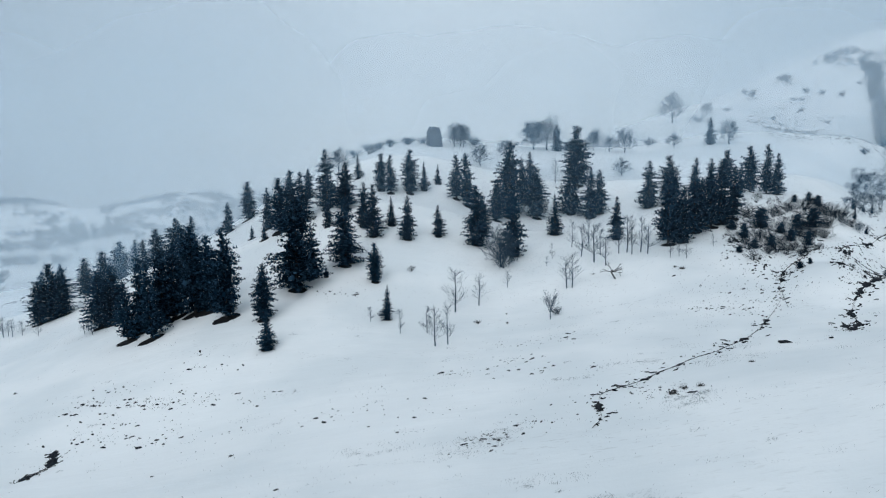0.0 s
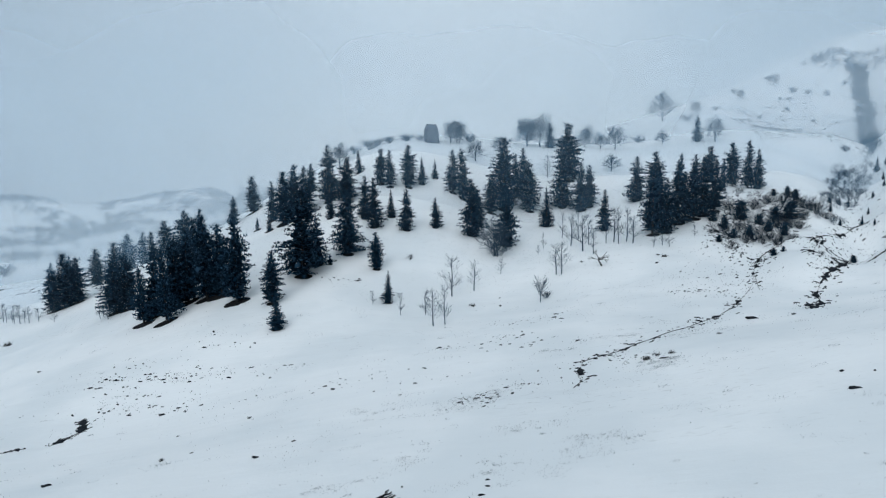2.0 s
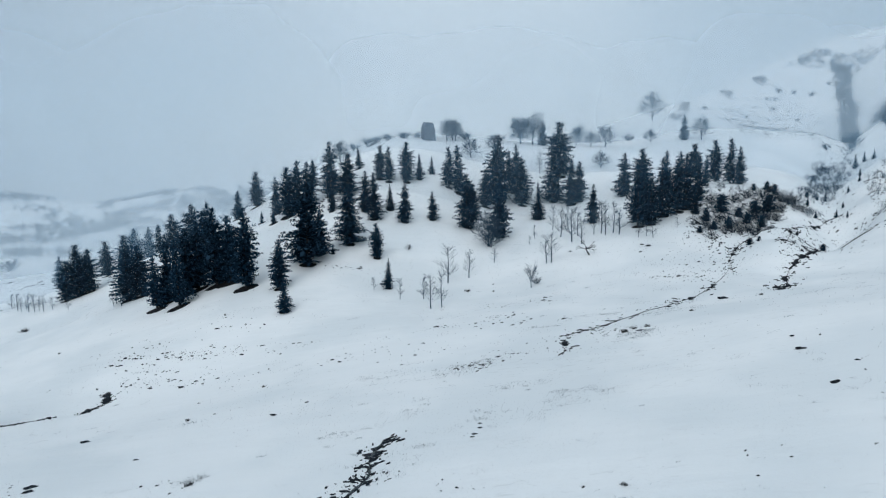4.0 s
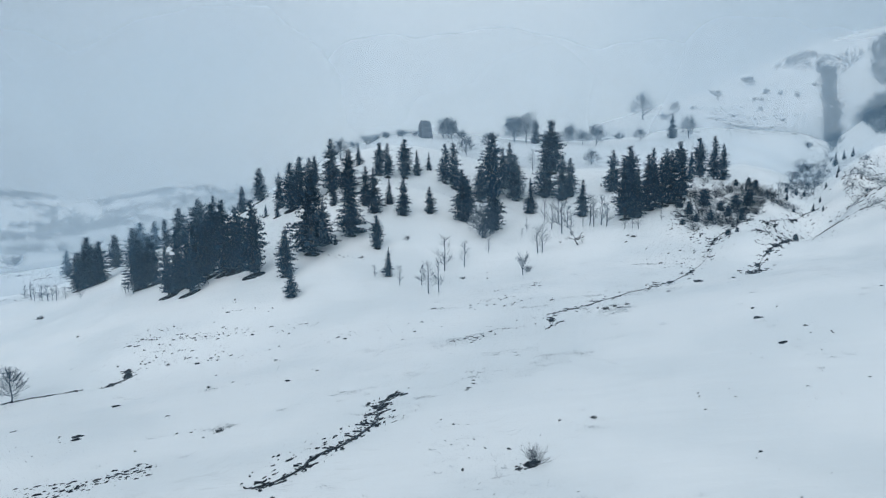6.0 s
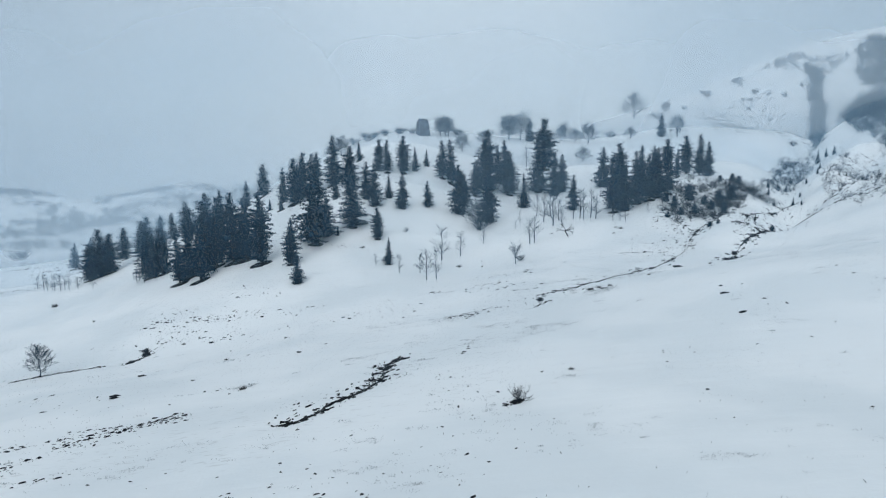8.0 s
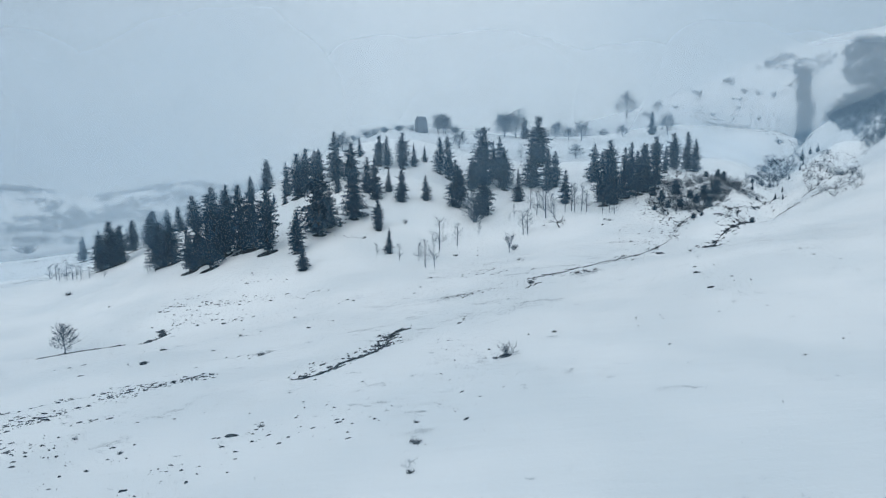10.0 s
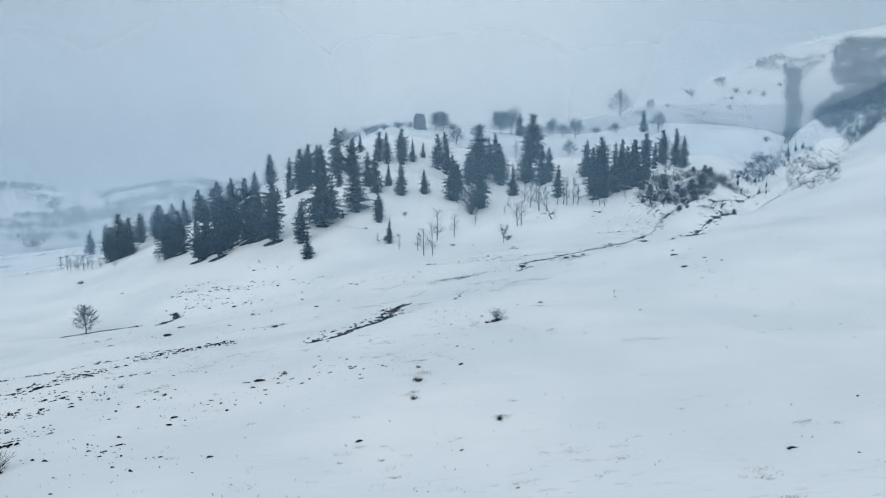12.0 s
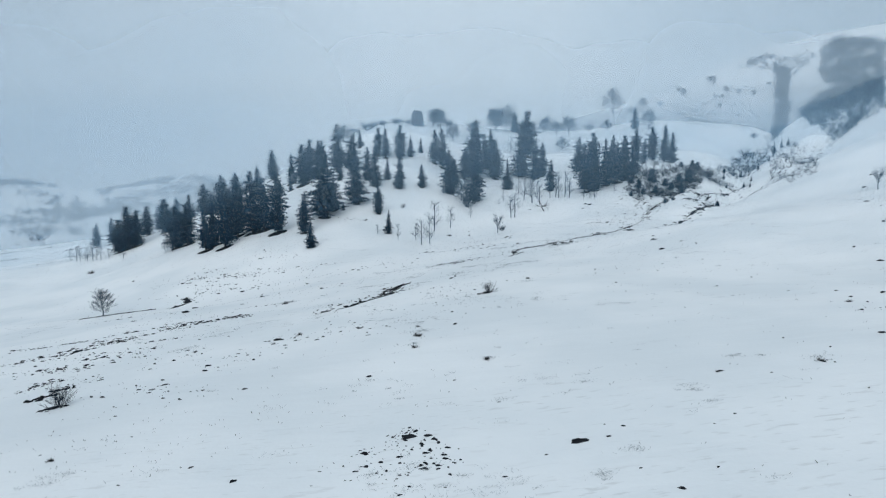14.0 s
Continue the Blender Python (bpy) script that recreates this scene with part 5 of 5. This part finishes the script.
def stalks(name, count, label, seed):
    """Single dry stalks and grass tips over the whole meadow, thicker in some places."""
    rnd = np.random.default_rng(seed)
    x, y = rnd.uniform(-90, 110, count * 8), rnd.uniform(-58, 200, count * 8)
    thick = 0.04 + np.maximum(0, 0.5 * lattice_noise(x * 0.55, y, 9, 31) + 0.5 * lattice_noise(x, y, 34, 32)) ** 2 * 1.4
    keep = rnd.random(count * 8) < thick
    x, y = x[keep][:count], y[keep][:count]
    x, y = np.repeat(x, 2) + rnd.normal(0, 0.2, 2 * len(x)), np.repeat(y, 2) + rnd.normal(0, 0.12, 2 * len(y))
    z, n = ground(x, y), len(x)
    h, w, t = rnd.uniform(0.03, 0.11, n), rnd.uniform(0.008, 0.028, n), rnd.uniform(0, 3.14, n)
    dx, dy, lx, ly = np.cos(t) * w, np.sin(t) * w, rnd.uniform(-0.12, 0.12, n), rnd.uniform(-0.06, 0.06, n)
    corners = [np.stack(p, 1) for p in ((x - dx, y - dy, z - 0.03), (x + dx, y + dy, z - 0.03), (x + lx + dx * 0.4, y + ly + dy * 0.4, z + h), (x + lx - dx * 0.4, y + ly - dy * 0.4, z + h * 0.9))]
    verts = np.stack(corners, 1).reshape(-1, 3)
    ob = new(name, mesh_from(name, verts, np.arange(4 * n).reshape(-1, 4), GRASS, False))
    return tagged(ob, label, "grass", kind="stuff")


stalks("dry_grass", 15000, "sparse dry grass stalks poking through the snow", 3)

# ---- mist and falling snow between the camera's valley and the far slopes, as upright sheets ----


def mist(name, y, low, high, density, bow, tint, top=0.45, foot=0.001):
    """A curved upright veil across the valley, thinning at its edges."""
    xs = np.linspace(-900, 900, 31)
    zs = np.linspace(low, high, 25)
    gx, gz = np.meshgrid(xs, zs)
    gy = y - bow * (gx / 900) ** 2 * 900
    verts = np.stack([gx, gy, gz], -1).reshape(-1, 3)
    k = len(xs)
    a = (np.arange(len(zs) - 1)[:, None] * k + np.arange(k - 1)).ravel()
    me = mesh_from(name, verts, np.stack([a, a + 1, a + k + 1, a + k], 1), mist_material(name, density, tint))
    fade = me.attributes.new("thickness", "FLOAT", "POINT")
    q = (gz.ravel() - low) / (high - low)
    fade.data.foreach_set("value", (np.clip((1 - q) / top, 0, 1) * np.clip(q / foot, 0, 1)).astype(np.float32))
    ob = new(name, me)
    return tagged(ob, "thin upright sheet standing in for mist and falling snow", "mist", kind="structure")


# the bluer near tint washes dark trees behind it with blue haze
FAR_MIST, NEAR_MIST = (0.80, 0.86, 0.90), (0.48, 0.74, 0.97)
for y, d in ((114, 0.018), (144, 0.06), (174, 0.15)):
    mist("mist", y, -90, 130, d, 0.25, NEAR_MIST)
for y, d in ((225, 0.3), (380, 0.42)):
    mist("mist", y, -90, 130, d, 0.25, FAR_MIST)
# sheets added over the meadow, under the flight line, to haze the dark trees
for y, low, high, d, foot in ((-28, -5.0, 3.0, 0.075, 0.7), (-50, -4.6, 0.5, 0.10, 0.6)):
    mist("haze_sheet", y, low, high, d, 0.0, NEAR_MIST, 0.25, foot)
